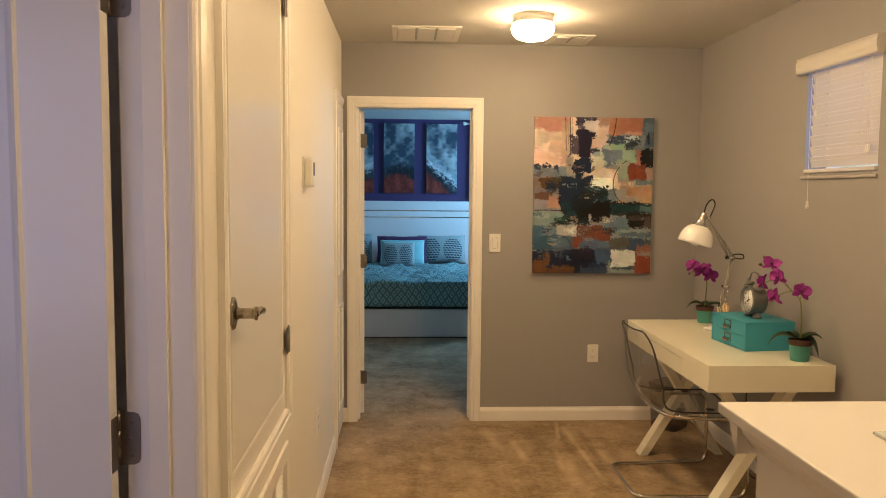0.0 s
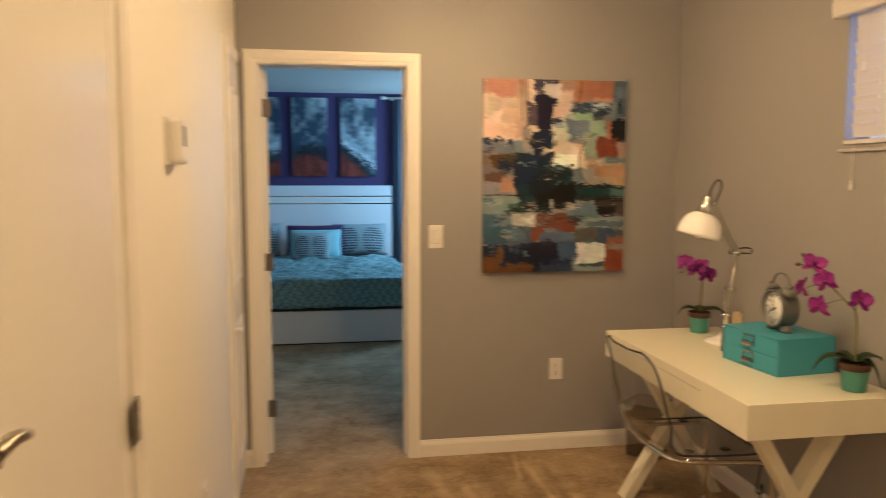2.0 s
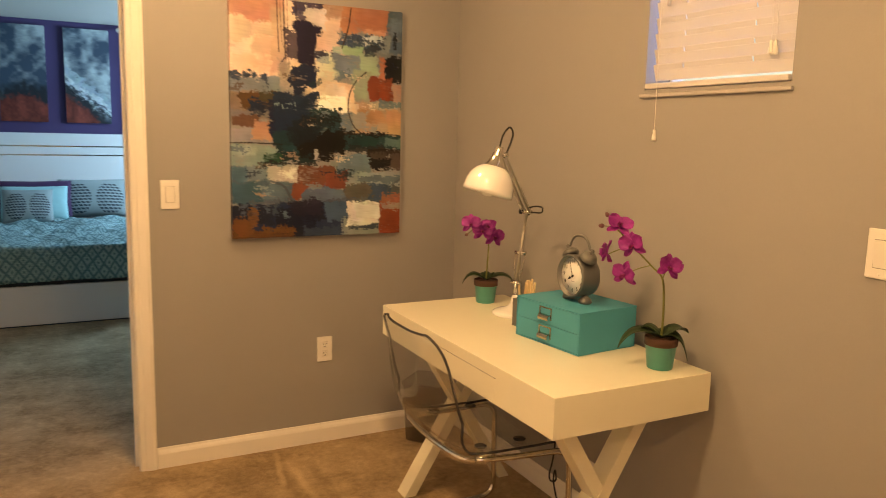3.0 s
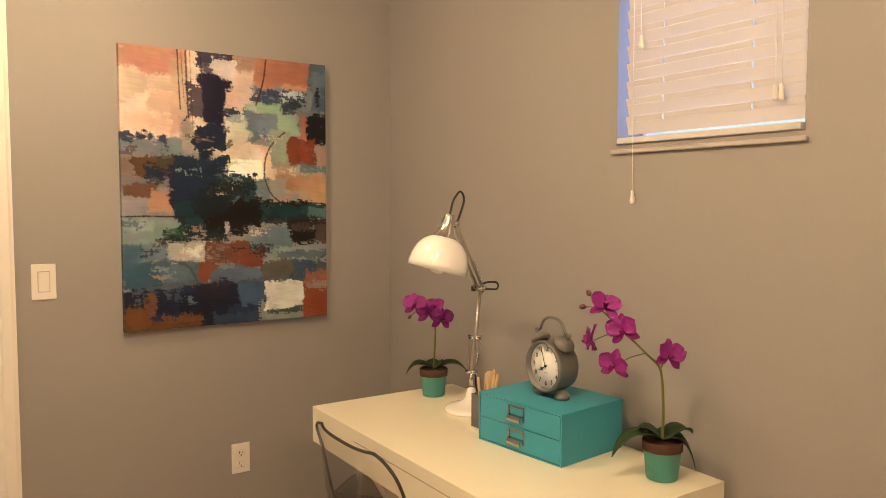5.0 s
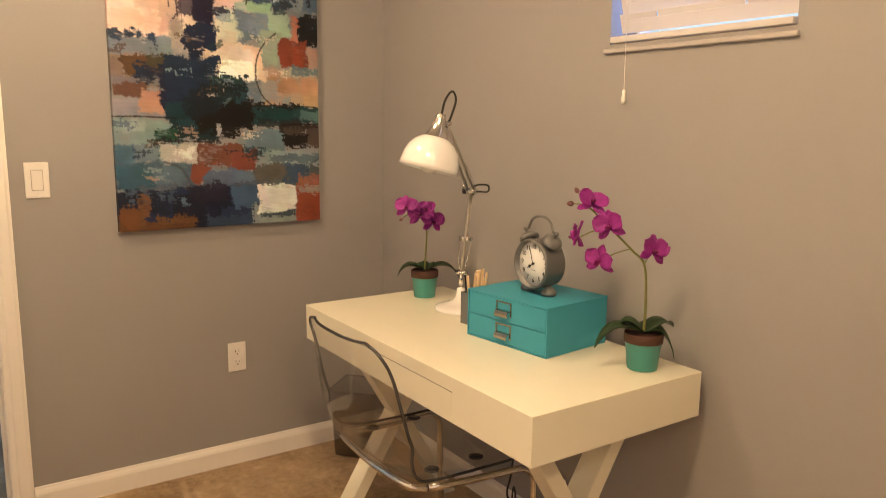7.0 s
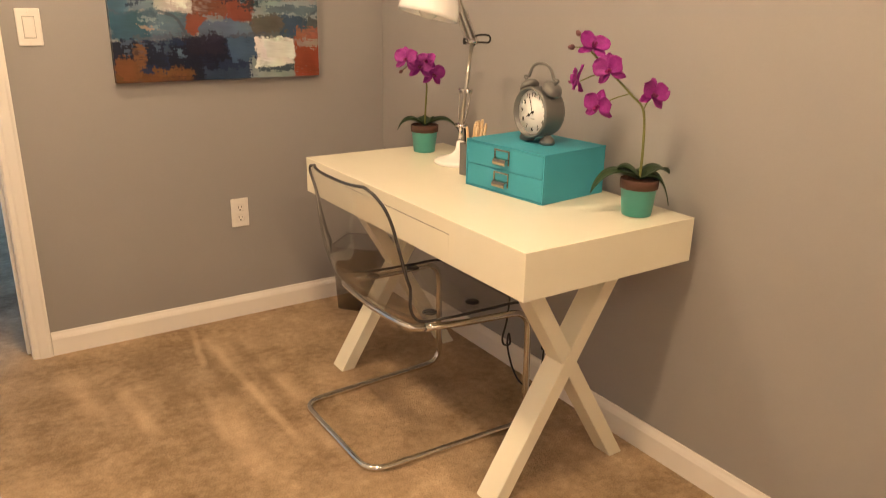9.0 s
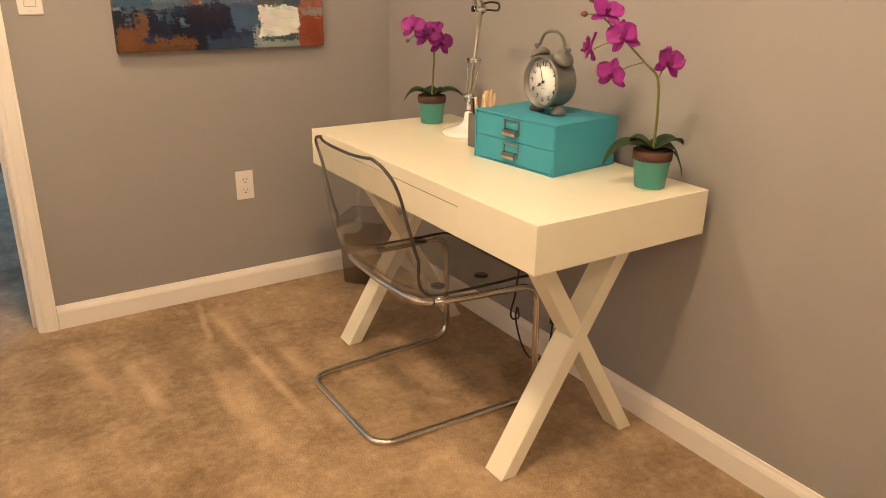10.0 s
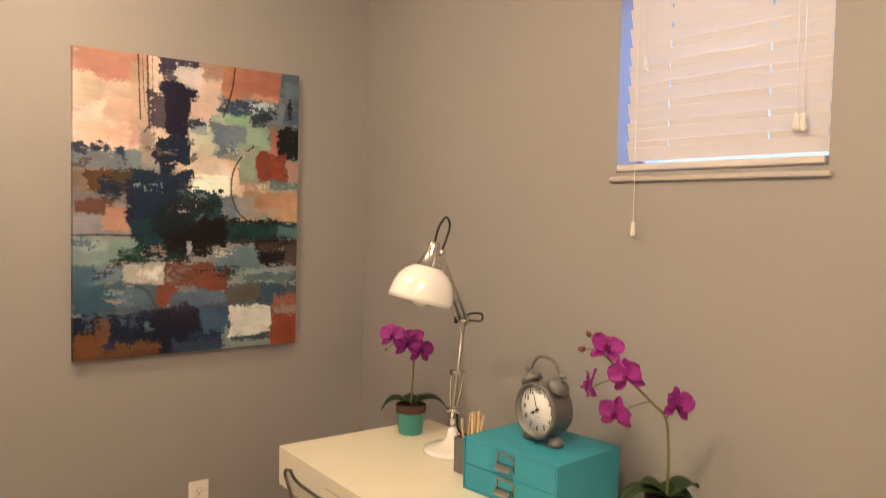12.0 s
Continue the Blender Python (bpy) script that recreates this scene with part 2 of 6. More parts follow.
def extrude_profile(bm, profile, a, b, out, up):
    """A moulding: a closed (out, up) profile swept from a to b."""
    a, b, out, up = Vector(a), Vector(b), Vector(out), Vector(up)
    r0 = [bm.verts.new(a + out * u + up * v) for u, v in profile]
    r1 = [bm.verts.new(b + out * u + up * v) for u, v in profile]
    for k in range(len(profile)):
        j = (k + 1) % len(profile)
        bm.faces.new((r0[k], r0[j], r1[j], r1[k]))
    bm.faces.new(r0)
    bm.faces.new(list(reversed(r1)))


def mesh_of(name, bm, mat):
    bmesh.ops.recalc_face_normals(bm, faces=bm.faces[:])
    me = bpy.data.meshes.new(name)
    bm.to_mesh(me)
    bm.free()
    me.materials.append(mat)
    return me


def thing(name, label, category, at=(0, 0, 0), group="", kind=""):
    ob = new(name)
    ob.empty_display_size = 0.05
    ob.matrix_basis = pose(*at)
    return tagged(ob, label, category, group, kind)


def part(name, bm, mat, parent, label=""):
    """One mesh, built at its place in the world, as a part of a thing or of a part."""
    ob = new(name, mesh_of(name, bm, mat))
    ob.parent = parent
    if parent.type == 'EMPTY':
        ob.matrix_parent_inverse = parent.matrix_basis.inverted()
    return tagged(ob, label)


def solo(name, bm, mat, label, category, kind="", group=""):
    return tagged(new(name, mesh_of(name, bm, mat)), label, category, group, kind)


def boxes(*corners, bevel=0.0):
    bm = bmesh.new()
    for c in corners:
        box(bm, *c, bevel=bevel)
    return bm


# ---- large structure ----
T = 0.13                                    # thickness of inner walls
BN = 10.70                                  # far wall of the bedroom
BW, BE = -1.9, 2.9                          # its side walls
DX0, DX1, DZ = 0.066, 0.802, 2.035          # doorway to the bedroom
LX, LY0, LY1 = W - T, 1.46, 2.283           # doorway to the side room
AY0, AY1, AZ0, AZ1 = 2.535, 3.375, 0.755, 2.27   # air handler closet door
FY0, FY1 = 5.165, 5.60                      # narrow closet door
WY0, WY1, WZ0, WZ1 = 3.785, 4.345, 1.603, 2.11   # small window

solo("floor", boxes((-3.2, S - 0.2, -0.1, 3.2, BN + 0.2, 0.0)), CARPET, "beige cut-pile carpet with brushed vacuum streaks", "floor", "structure")
solo("ceiling", boxes((-3.2, S - 0.2, H, 3.2, BN + 0.2, H + 0.12)), CEILING, "off-white knockdown textured ceiling", "ceiling", "structure")
# north wall, with the bedroom doorway
solo("wall_north", boxes((W, N, 0, DX0, N + T, H), (DX1, N, 0, E, N + T, H), (DX0, N, DZ, DX1, N + T, H)), GRAY_PAINT,
     "warm gray painted wall with a bedroom doorway", "wall", "structure")
solo("wall_east", boxes((E, S, 0, E + 0.16, WY0, H), (E, WY1, 0, E + 0.16, N + T, H), (E, WY0, 0, E + 0.16, WY1, WZ0), (E, WY0, WZ1, E + 0.16, WY1, H)), GRAY_PAINT,
     "warm gray painted wall with a small high window", "wall", "structure")
solo("wall_west", boxes((LX, S, 0, W, LY0, H), (LX, LY0, 2.04, W, LY1, H), (LX, LY1, 0, W, AY0, H), (LX, AY0, 0, W, AY1, 0.10), (LX, AY0, 0.62, W, AY1, AZ0), (LX, AY0, AZ1, W, AY1, H), (LX, AY1, 0, W, FY0, H), (LX, FY0, 2.03, W, FY1, H), (LX, FY1, 0, W, N + T, H)),
     WHITE_PAINT, "cream painted hall wall with three doors", "wall", "structure")
solo("wall_south", boxes((-3.2, S - 0.15, 0, 3.2, S, H)), WHITE_PAINT, "plain cream painted wall closing the hall", "wall", "structure")
# side room behind the open door, and the closets
solo("wall_side_room", boxes((-2.75, 0.05, 0, -2.6, 2.6, H), (-2.75, 2.42, 0, LX, 2.5, H), (-2.75, 0.05, 0, -1.65, 0.2, H), (-0.35, 0.05, 0, LX, 0.2, H), (-1.65, 0.05, 0, -0.35, 0.2, 0.8), (-1.65, 0.05, 2.2, -0.35, 0.2, H)),
     WHITE_PAINT, "plain painted walls of the side room", "wall", "structure")
solo("wall_closet", boxes((-0.95, 2.5, 0, -0.85, N + T, H), (-0.85, 3.5, 0, LX, 3.6, H)), WHITE_PAINT, "plain inner walls of the closets", "wall", "structure")
# bedroom
solo("wall_bedroom_north", boxes((BW - 0.1, BN, 0, BE + 0.1, BN + 0.12, H)), PURPLE, "deep purple painted bedroom wall", "wall", "structure")
solo("wall_bedroom_side", boxes((BW - 0.12, N + T, 0, BW, BN, H), (BE, N + T, 0, BE + 0.12, 8.3, H), (BE, 10.1, 0, BE + 0.12, BN, H), (BE, 8.3, 0, BE + 0.12, 10.1, 0.7), (BE, 8.3, 2.3, BE + 0.12, 10.1, H)), WHITE_PAINT,
     "pale painted bedroom side walls with a window", "wall", "structure")
solo("wall_bedroom_south", boxes((BW, N + T - 0.06, 0, LX, N + T, H), (E + 0.16, N, 0, BE + 0.12, N + T, H)), WHITE_PAINT, "pale painted bedroom wall beside the doorway", "wall", "structure")


BASE = ((0, 0), (0.013, 0), (0.013, 0.064), (0.010, 0.074), (0.006, 0.082), (0.004, 0.090), (0, 0.090))


def baseboard(a, b, out):
    bm = bmesh.new()
    extrude_profile(bm, BASE, a, b, out, (0, 0, 1))
    solo("baseboard", bm, TRIM, "white painted moulded baseboard along the wall", "baseboard", "structure")


baseboard((DX1 + 0.068, N, 0), (E, N, 0), (0, -1, 0))
baseboard((W, N, 0), (DX0 - 0.068, N, 0), (0, -1, 0))
baseboard((E, S, 0), (E, N - 0.013, 0), (-1, 0, 0))
baseboard((W, AY1, 0), (W, FY0 - 0.058, 0), (1, 0, 0))

CASE = ((0, 0), (0, 0.006), (0.006, 0.011), (0.018, 0.012), (0.022, 0.016), (0.046, 0.019), (0.052, 0.016), (0.058, 0.016), (0.058, 0))


def casing(name, path, side, out, width=0.066):
    """Mitred door casing: the profile runs from the opening's edge outward; path gives the corners, side the outward turn at each."""
    k = width / 0.058
    bm = bmesh.new()
    rings = [[bm.verts.new(Vector(p) + Vector(s) * u * k + Vector(out) * v) for u, v in CASE] for p, s in zip(path, side)]
    for a, b in zip(rings, rings[1:]):
        for i in range(len(CASE)):
            j = (i + 1) % len(CASE)
            bm.faces.new((a[i], a[j], b[j], b[i]))
    bm.faces.new(rings[0])
    bm.faces.new(list(reversed(rings[-1])))
    return solo(name, bm, TRIM, "white painted moulded door casing", "trim", "structure")


casing("trim", [(DX0, N, 0), (DX0, N, DZ), (DX1, N, DZ), (DX1, N, 0)], [(-1, 0, 0), (-1, 0, 1), (1, 0, 1), (1, 0, 0)], (0, -1, 0))
casing("trim", [(W, LY1, 0), (W, LY1, 2.04), (W, LY0, 2.04), (W, LY0, 0)], [(0, 1, 0), (0, 1, 1), (0, -1, 1), (0, -1, 0)], (1, 0, 0))
casing("trim", [(W, AY0, AZ0), (W, AY0, AZ1), (W, AY1, AZ1), (W, AY1, AZ0), (W, AY0, AZ0)], [(0, -1, -1), (0, -1, 1), (0, 1, 1), (0, 1, -1), (0, -1, -1)], (1, 0, 0), 0.062)
casing("trim", [(W, FY0, 0), (W, FY0, 2.03), (W, N - 0.02, 2.03)], [(0, -1, 0), (0, -1, 1), (0, 0, 1)], (1, 0, 0), 0.05)
# jambs with stops
solo("trim", boxes((DX0, N + 0.002, 0, DX0 + 0.002, N + T, DZ), (DX1 - 0.002, N + 0.002, 0, DX1, N + T, DZ), (DX0, N + 0.002, DZ - 0.002, DX1, N + T, DZ), (DX1 - 0.014, N + 0.05, 0, DX1 - 0.002, N + 0.085, DZ), (DX0 + 0.002, N + 0.05, 0, DX0 + 0.014, N + 0.085, DZ), bevel=0.0005), TRIM,
     "white painted door jamb with stop", "trim", "structure")
solo("trim", boxes((LX, LY1 - 0.004, 0, W, LY1, 2.04), (LX + 0.045, LY1 - 0.016, 0, LX + 0.083, LY1 - 0.004, 2.04), (LX, LY0, 0, W, LY0 + 0.004, 2.04), bevel=0.001), TRIM,
     "white painted door jamb with stop", "trim", "structure")
# ---- things ----
TEAL_BOX = material("teal_linen_board", (0.04, 0.31, 0.42), 0.6, vary=0.08, coarse=6, fine=260, bump=0.06)
TEAL_POT = material("teal_glaze", (0.055, 0.29, 0.255), 0.42, vary=0.12, coarse=9, fine=60, bump=0.03)
SOIL = material("dark_brown_pot_rim", (0.075, 0.032, 0.02), 0.75, vary=0.3, fine=150, bump=0.1)
LEAF = material("orchid_leaf", (0.016, 0.042, 0.012), 0.4, vary=0.45, coarse=14, fine=120, bump=0.03)
STEM = material("orchid_stem", (0.16, 0.17, 0.045), 0.5, vary=0.3, coarse=25, fine=150, bump=0.03)
PETAL = material("magenta_silk_petal", (0.22, 0.006, 0.19), 0.6, vary=0.35, coarse=45, fine=180, bump=0.05, second=(0.44, 0.028, 0.37))
PETAL_HEART = material("dark_magenta_flower_heart", (0.20, 0.004, 0.10), 0.5, vary=0.2, bump=0)
BUD = material("olive_bud", (0.12, 0.10, 0.035), 0.55, vary=0.4, coarse=50, fine=200, bump=0.04, second=(0.22, 0.06, 0.10))
ENAMEL = material("white_enamel", (0.90, 0.89, 0.86), 0.18, vary=0.02, bump=0, coat=0.5)
SATIN = material("satin_steel", (0.50, 0.475, 0.43), 0.30, 1.0, vary=0.08, fine=200, bump=0)
RUBBER = material("black_cord", (0.012, 0.012, 0.012), 0.5, bump=0)
BULB = material("frosted_bulb_glass", (0.75, 0.74, 0.70), 0.25, bump=0)
CLOCK_GRAY = material("gray_metal_paint", (0.17, 0.17, 0.165), 0.42, 0.3, vary=0.06, fine=120, bump=0.01)
DIAL = material("white_clock_dial", (0.92, 0.91, 0.89), 0.4, vary=0.02, bump=0)
INK = material("black_print", (0.015, 0.015, 0.015), 0.6, bump=0)
MESH_METAL = material("dark_gray_metal_cup", (0.20, 0.20, 0.20), 0.45, 0.6, vary=0.2, fine=500, bump=0.08)
WOODSTICK = material("pale_wood", (0.68, 0.50, 0.30), 0.6, vary=0.15, coarse=30, fine=200, bump=0.03)
SMOKED = clear("smoked_clear_acrylic", (0.95, 0.945, 0.935), 0.13, 0.04)
SMOKED_EDGE = material("smoked_acrylic_edge", (0.045, 0.045, 0.045), 0.15, vary=0.1, bump=0)
SMOKED_BIN = clear("dark_smoked_plastic", (0.83, 0.82, 0.815), 0.10, 0.08)


def join_mesh(bm, me, m):
    """Adds a mesh, moved by m, to a bmesh."""
    old = set(bm.verts)
    bm.from_mesh(me)
    bmesh.ops.transform(bm, matrix=m, verts=[v for v in bm.verts if v not in old])


def printed(text, size, m, depth=0.0004):
    """Letters of the built-in font as a bmesh, centred and moved by m."""
    cu = bpy.data.curves.new("print", 'FONT')
    cu.body, cu.size, cu.align_x, cu.align_y, cu.extrude, cu.resolution_u = text, size, 'CENTER', 'CENTER', depth, 3
    ob = bpy.data.objects.new("print", cu)
    me = bpy.data.meshes.new_from_object(ob)
    bm = bmesh.new()
    join_mesh(bm, me, m)
    bpy.data.objects.remove(ob)
    return bm


# ---- ceiling lamp and vents ----
def ceiling_lamp(x, y, lit):
    top = thing("ceiling_lamp", "lit flush ceiling lamp with mushroom opal glass and white ring, the third of them an added fill", "lamp", (x, y, H))
    m = pose(x, y, H, 180) @ Matrix.Diagonal((0.87, 0.87, 0.90, 1))
    bm = bmesh.new()
    turned(bm, m, lathe, ((0, 0.0), (0.121, 0.0), (0.126, 0.004), (0.122, 0.014), (0.123, 0.034), (0.129, 0.040), (0.129, 0.048), (0.122, 0.052), (0, 0.052)), 40)
    part("ring", bm, TRIM, top, "white metal ring")
    bm = bmesh.new()
    turned(bm, m, lathe, ((0.115, 0.0525), (0.124, 0.056), (0.131, 0.068), (0.132, 0.080), (0.125, 0.102), (0.106, 0.123), (0.074, 0.139), (0.037, 0.147), (0, 0.149)), 40)
    part("glass_shade", bm, lit, top, "glowing opal glass")


# the lamp at y 2.00 is an unseen fill, added to brighten the west wall
for y, lit in zip((4.86, 3.60, 2.00), LAMP_GLASS):
    ceiling_lamp(1.045, y, lit)


def vent(x0, y0, x1, y1, n, label):
    top = thing("ceiling_vent", label, "vent", ((x0 + x1) / 2, (y0 + y1) / 2, H))
    bm = boxes((x0, y0, H - 0.008, x1, y0 + 0.03, H), (x0, y1 - 0.03, H - 0.008, x1, y1, H), (x0, y0 + 0.03, H - 0.008, x0 + 0.03, y1 - 0.03, H), (x1 - 0.03, y0 + 0.03, H - 0.008, x1, y1 - 0.03, H), bevel=0.002)
    part("frame", bm, TRIM, top)
    # backing in gray: the shade between the louvers is put into its colour
    part("backing", boxes((x0 + 0.03, y0 + 0.03, H - 0.003, x1 - 0.03, y1 - 0.03, H - 0.001)), material("vent_gap_shade_gray", (0.55, 0.53, 0.50), 0.7), top)
    step = (x1 - x0 - 0.05) / n
    for k in range(n):
        a = x0 + 0.025 + k * step + 0.007
        b = a + step - 0.014
        bm = bmesh.new()
        extrude_profile(bm, ((0, -0.004), (0, -0.007), (0.06, -0.011), (0.2, -0.013), (0.8, -0.013), (0.94, -0.011), (1.0, -0.007), (1.0, -0.004)), (a, y0 + 0.035, H), (a, y1 - 0.035, H), (b - a, 0, 0), (0, 0, 1))
        part("louver", bm, TRIM, top)


vent(0.29, 5.15, 0.69, 5.56, 3, "white metal ceiling air vent with three curved louvers")
vent(1.235, 5.31, 1.50, 5.59, 2, "white metal ceiling air vent with two curved louvers")


# ---- wall plates ----
def plate_space(x, y, z, facing):
    """Local frame on a wall: x along the wall to the viewer's right, y up, z out of the wall."""
    return pose(x, y, z, 90, 0, facing)


# gray that paints the shade in the gap round a switch rocker
GAP = material("gap_shade_gray", (0.40, 0.38, 0.35), 0.6, bump=0)


def switch(m, label):
    p = thing("light_switch", label, "switch")
    p.matrix_basis = m
    bm = bmesh.new()
    turned(bm, m, box, -0.037, -0.06, 0, 0.037, 0.06, 0.006, bevel=0.003)
    part("plate", bm, PLASTIC, p)
    bm = bmesh.new()
    turned(bm, m @ pose(0, 0, 0.006, 4), box, -0.0165, -0.033, -0.003, 0.0165, 0.033, 0.005, bevel=0.0015)
    part("rocker", bm, PLASTIC, p)
    bm = bmesh.new()
    turned(bm, m, box, -0.0182, -0.0350, 0.0055, 0.0182, 0.0350, 0.0064)
    part("rocker_gap_shade", bm, GAP, p, "thin gray plate painted as the shade round the rocker")
    for s in (-1, 1):
        bm = bmesh.new()
        turned(bm, m @ pose(0, s * 0.049, 0.006), lathe, ((0, 0.001), (0.003, 0.001), (0.003, 0)), 10)
        part("screw", bm, PLASTIC, p)


def outlet(m, label):
    p = thing("power_outlet", label, "outlet")
    p.matrix_basis = m
    bm = bmesh.new()
    turned(bm, m, box, -0.036, -0.059, 0, 0.036, 0.059, 0.006, bevel=0.003)
    part("plate", bm, PLASTIC, p)
    for s in (-1, 1):
        bm = bmesh.new()
        turned(bm, m @ pose(0, s * 0.021, 0.004), box, -0.016, -0.014, 0, 0.016, 0.014, 0.0045, bevel=0.004)
        sock = part("socket", bm, PLASTIC, p)
        for x, y, w, h in ((-0.0065, 0.003, 0.0022, 0.009), (0.0065, 0.003, 0.0022, 0.007), (0, -0.008, 0.005, 0.005)):
            bm = bmesh.new()
            turned(bm, m @ pose(x, y + s * 0.021, 0.008), box, -w / 2, -h / 2, 0, w / 2, h / 2, 0.0009)
            part("slot", bm, SLOT, sock, "dark slot")


switch(plate_space(0.952, N, 1.174, 0), "white rocker light switch beside the bedroom doorway")
switch(plate_space(E, 3.49, 1.186, -90), "white rocker light switch near the small window")
outlet(plate_space(1.612, N, 0.448, 0), "white double power outlet beside the desk")
outlet(plate_space(W, 4.27, 0.43, 90), "white double power outlet on the hall wall")
outlet(plate_space(E, 4.482, 0.186, -90), "white double power outlet low behind the desk")


def thermostat(y, z):
    p = thing("thermostat", "white wall thermostat with a small dark screen", "thermostat", (W, y, z))
    m = plate_space(W, y, z, 90)
    bm = bmesh.new()
    turned(bm, m, box, -0.050, -0.062, 0, 0.050, 0.062, 0.008, bevel=0.003)
    part("back_plate", bm, PLASTIC, p)
    bm = bmesh.new()
    turned(bm, m, box, -0.045, -0.058, 0.008, 0.045, 0.058, 0.042, bevel=0.011, seg=4)
    part("body", bm, PLASTIC, p)
    bm = bmesh.new()
    turned(bm, m, box, -0.030, -0.012, 0.042, 0.012, 0.040, 0.0432, bevel=0.001)
    part("screen", bm, material("gray_screen", (0.30, 0.31, 0.29), 0.25, vary=0.05, bump=0), p, "gray display")


thermostat(3.865, 1.575)


# ---- doors ----
def hinge(parent, m, h=0.09):
    """Butt hinge: pin along local y, leaf to local +x, lying on the surface of local z = 0."""
    bm = bmesh.new()
    c = h * 0.12
    ring = [(0.002, -h / 2), (0.042 - c, -h / 2), (0.042 - c * 0.3, -h / 2 + c * 0.3), (0.042, -h / 2 + c), (0.042, h / 2 - c), (0.042 - c * 0.3, h / 2 - c * 0.3), (0.042 - c, h / 2), (0.002, h / 2)]
    low, top = ([bm.verts.new(m @ Vector((x, y, z))) for x, y in ring] for z in (0.0, 0.0022))
    bm.faces.new(top)
    bm.faces.new(list(reversed(low)))
    for k in range(8):
        bm.faces.new((low[k], low[(k + 1) % 8], top[(k + 1) % 8], top[k]))
    for k in range(3):
        z = (k - 1) * h * 0.333
        turned(bm, m @ pose(0, z - h * 0.15, 0.003, -90), lathe, ((0, 0), (0.0055, 0), (0.0055, h * 0.3), (0, h * 0.3)), 10)
    turned(bm, m @ pose(0, h / 2, 0.003, -90), lathe, ((0.004, 0), (0.0055, 0.003), (0, 0.006)), 10)
    ob = part("hinge", bm, STEEL, parent, "worn steel hinge")
    for k in (-1, 0, 1):
        bm = bmesh.new()
        turned(bm, m @ pose(0.022 + 0.006 * (k % 2), k * h * 0.32, 0.0022), lathe, ((0, 0.0012), (0.003, 0.0008), (0.0036, 0)), 10)
        part("screw", bm, STEEL, ob)


def knob_lever(parent, m):
    """Lever handle on a round rose; local z out of the door, local x towards the lever's end."""
    bm = bmesh.new()
    turned(bm, m, lathe, ((0, 0), (0.032, 0), (0.0335, 0.003), (0.031, 0.008), (0.022, 0.011), (0, 0.011)), 28)
    rose = part("rose", bm, NICKEL, parent, "round nickel rose")
    bm = bmesh.new()
    turned(bm, m, lathe, ((0, 0.010), (0.0125, 0.010), (0.0125, 0.016), (0.0105, 0.018), (0.0105, 0.052), (0.014, 0.054), (0.014, 0.060), (0, 0.062)), 20)
    line = [m @ Vector(p) for p in smooth_line(((-0.004, 0, 0.056), (0.025, 0.003, 0.060), (0.055, 0.002, 0.062), (0.085, -0.005, 0.058), (0.100, -0.008, 0.054)), 5)]
    n = len(line)
    tube(bm, line, 0.009, 12, taper=[0.012 - 0.004 * i / n for i in range(n)], flat=0.75)
    part("lever", bm, NICKEL, rose, "brushed nickel lever")


def panel_frame(bm, m, x0, y0, x1, y1, w=0.016, d=0.007):
    """Raised moulding round a sunk door panel."""
    for a, b in (((x0, y0), (x1, y0)), ((x1, y0), (x1, y1)), ((x1, y1), (x0, y1)), ((x0, y1), (x0, y0))):
        a, b = Vector((*a, 0)), Vector((*b, 0))
        along = (b - a).normalized()
        inn = Vector((-along.y, along.x, 0))
        old = set(bm.verts)
        r0, r1 = [], []
        for u, v in ((0, -0.002), (0.002, 0.0), (w * 0.3, d), (w * 0.6, d * 0.8), (w, 0.001), (w, -0.002)):
            r0.append(bm.verts.new(a + along * u + inn * u + Vector((0, 0, v))))
            r1.append(bm.verts.new(b - along * u + inn * u + Vector((0, 0, v))))
        for k in range(len(r0) - 1):
            bm.faces.new((r0[k], r0[k + 1], r1[k + 1], r1[k]))
        bmesh.ops.transform(bm, matrix=m, verts=[v for v in bm.verts if v not in old])


# the side room's door, swung wide open into that room
d1 = thing("door_1", "white panelled door standing wide open into the side room", "door", (LX - 0.012, LY1 - 0.04, 0), kind="structure")
hx, hy = LX - 0.010, LY1 - 0.060
bm = boxes((hx - 0.76, hy, 0.012, hx, hy + 0.035, 2.025), bevel=0.002)
leaf = part("door_leaf", bm, DOOR, d1)
for z0, z1 in ((0.16, 0.60), (0.70, 1.94)):
    bm = bmesh.new()
    panel_frame(bm, pose(hx - 0.38, hy, 0, 90), -0.25, z0, 0.236, z1, 0.022, 0.008)
    part("panel_moulding", bm, DOOR, leaf)
for z in (0.28, 1.020, 1.875):
    hinge(d1, pose(LX - 0.016, LY1 - 0.004, z, 90, 0, 0), 0.104)
    part("hinge_plate", boxes((hx - 0.002, hy + 0.004, z - 0.052, hx + 0.0012, hy + 0.034, z + 0.052), bevel=0.0006), STEEL, d1, "worn steel hinge plate")
knob_lever(leaf, pose(hx - 0.70, hy, 0.93, 90, 0, 0))

# air handler closet: a short door above the return grille
d2 = thing("door_2", "short white closet door with nickel lever above an air grille", "door", (W, AY0, AZ0), kind="structure")
bm = boxes((W - 0.042, AY0 + 0.001, AZ0 + 0.001, W - 0.001, AY1 - 0.001, AZ1 - 0.001), bevel=0.002)
leaf = part("door_leaf", bm, DOOR, d2)
knob_lever(leaf, plate_space(W - 0.001, AY0 + 0.068, 1.212, 90) @ Matrix.Diagonal((0.85, 1.2, 1.0, 1)))
for z in (0.995, 2.12):
    hinge(d2, pose(W + 0.012, AY1 + 0.008, z, 90, 0, -90), 0.09)
bm = bmesh.new()
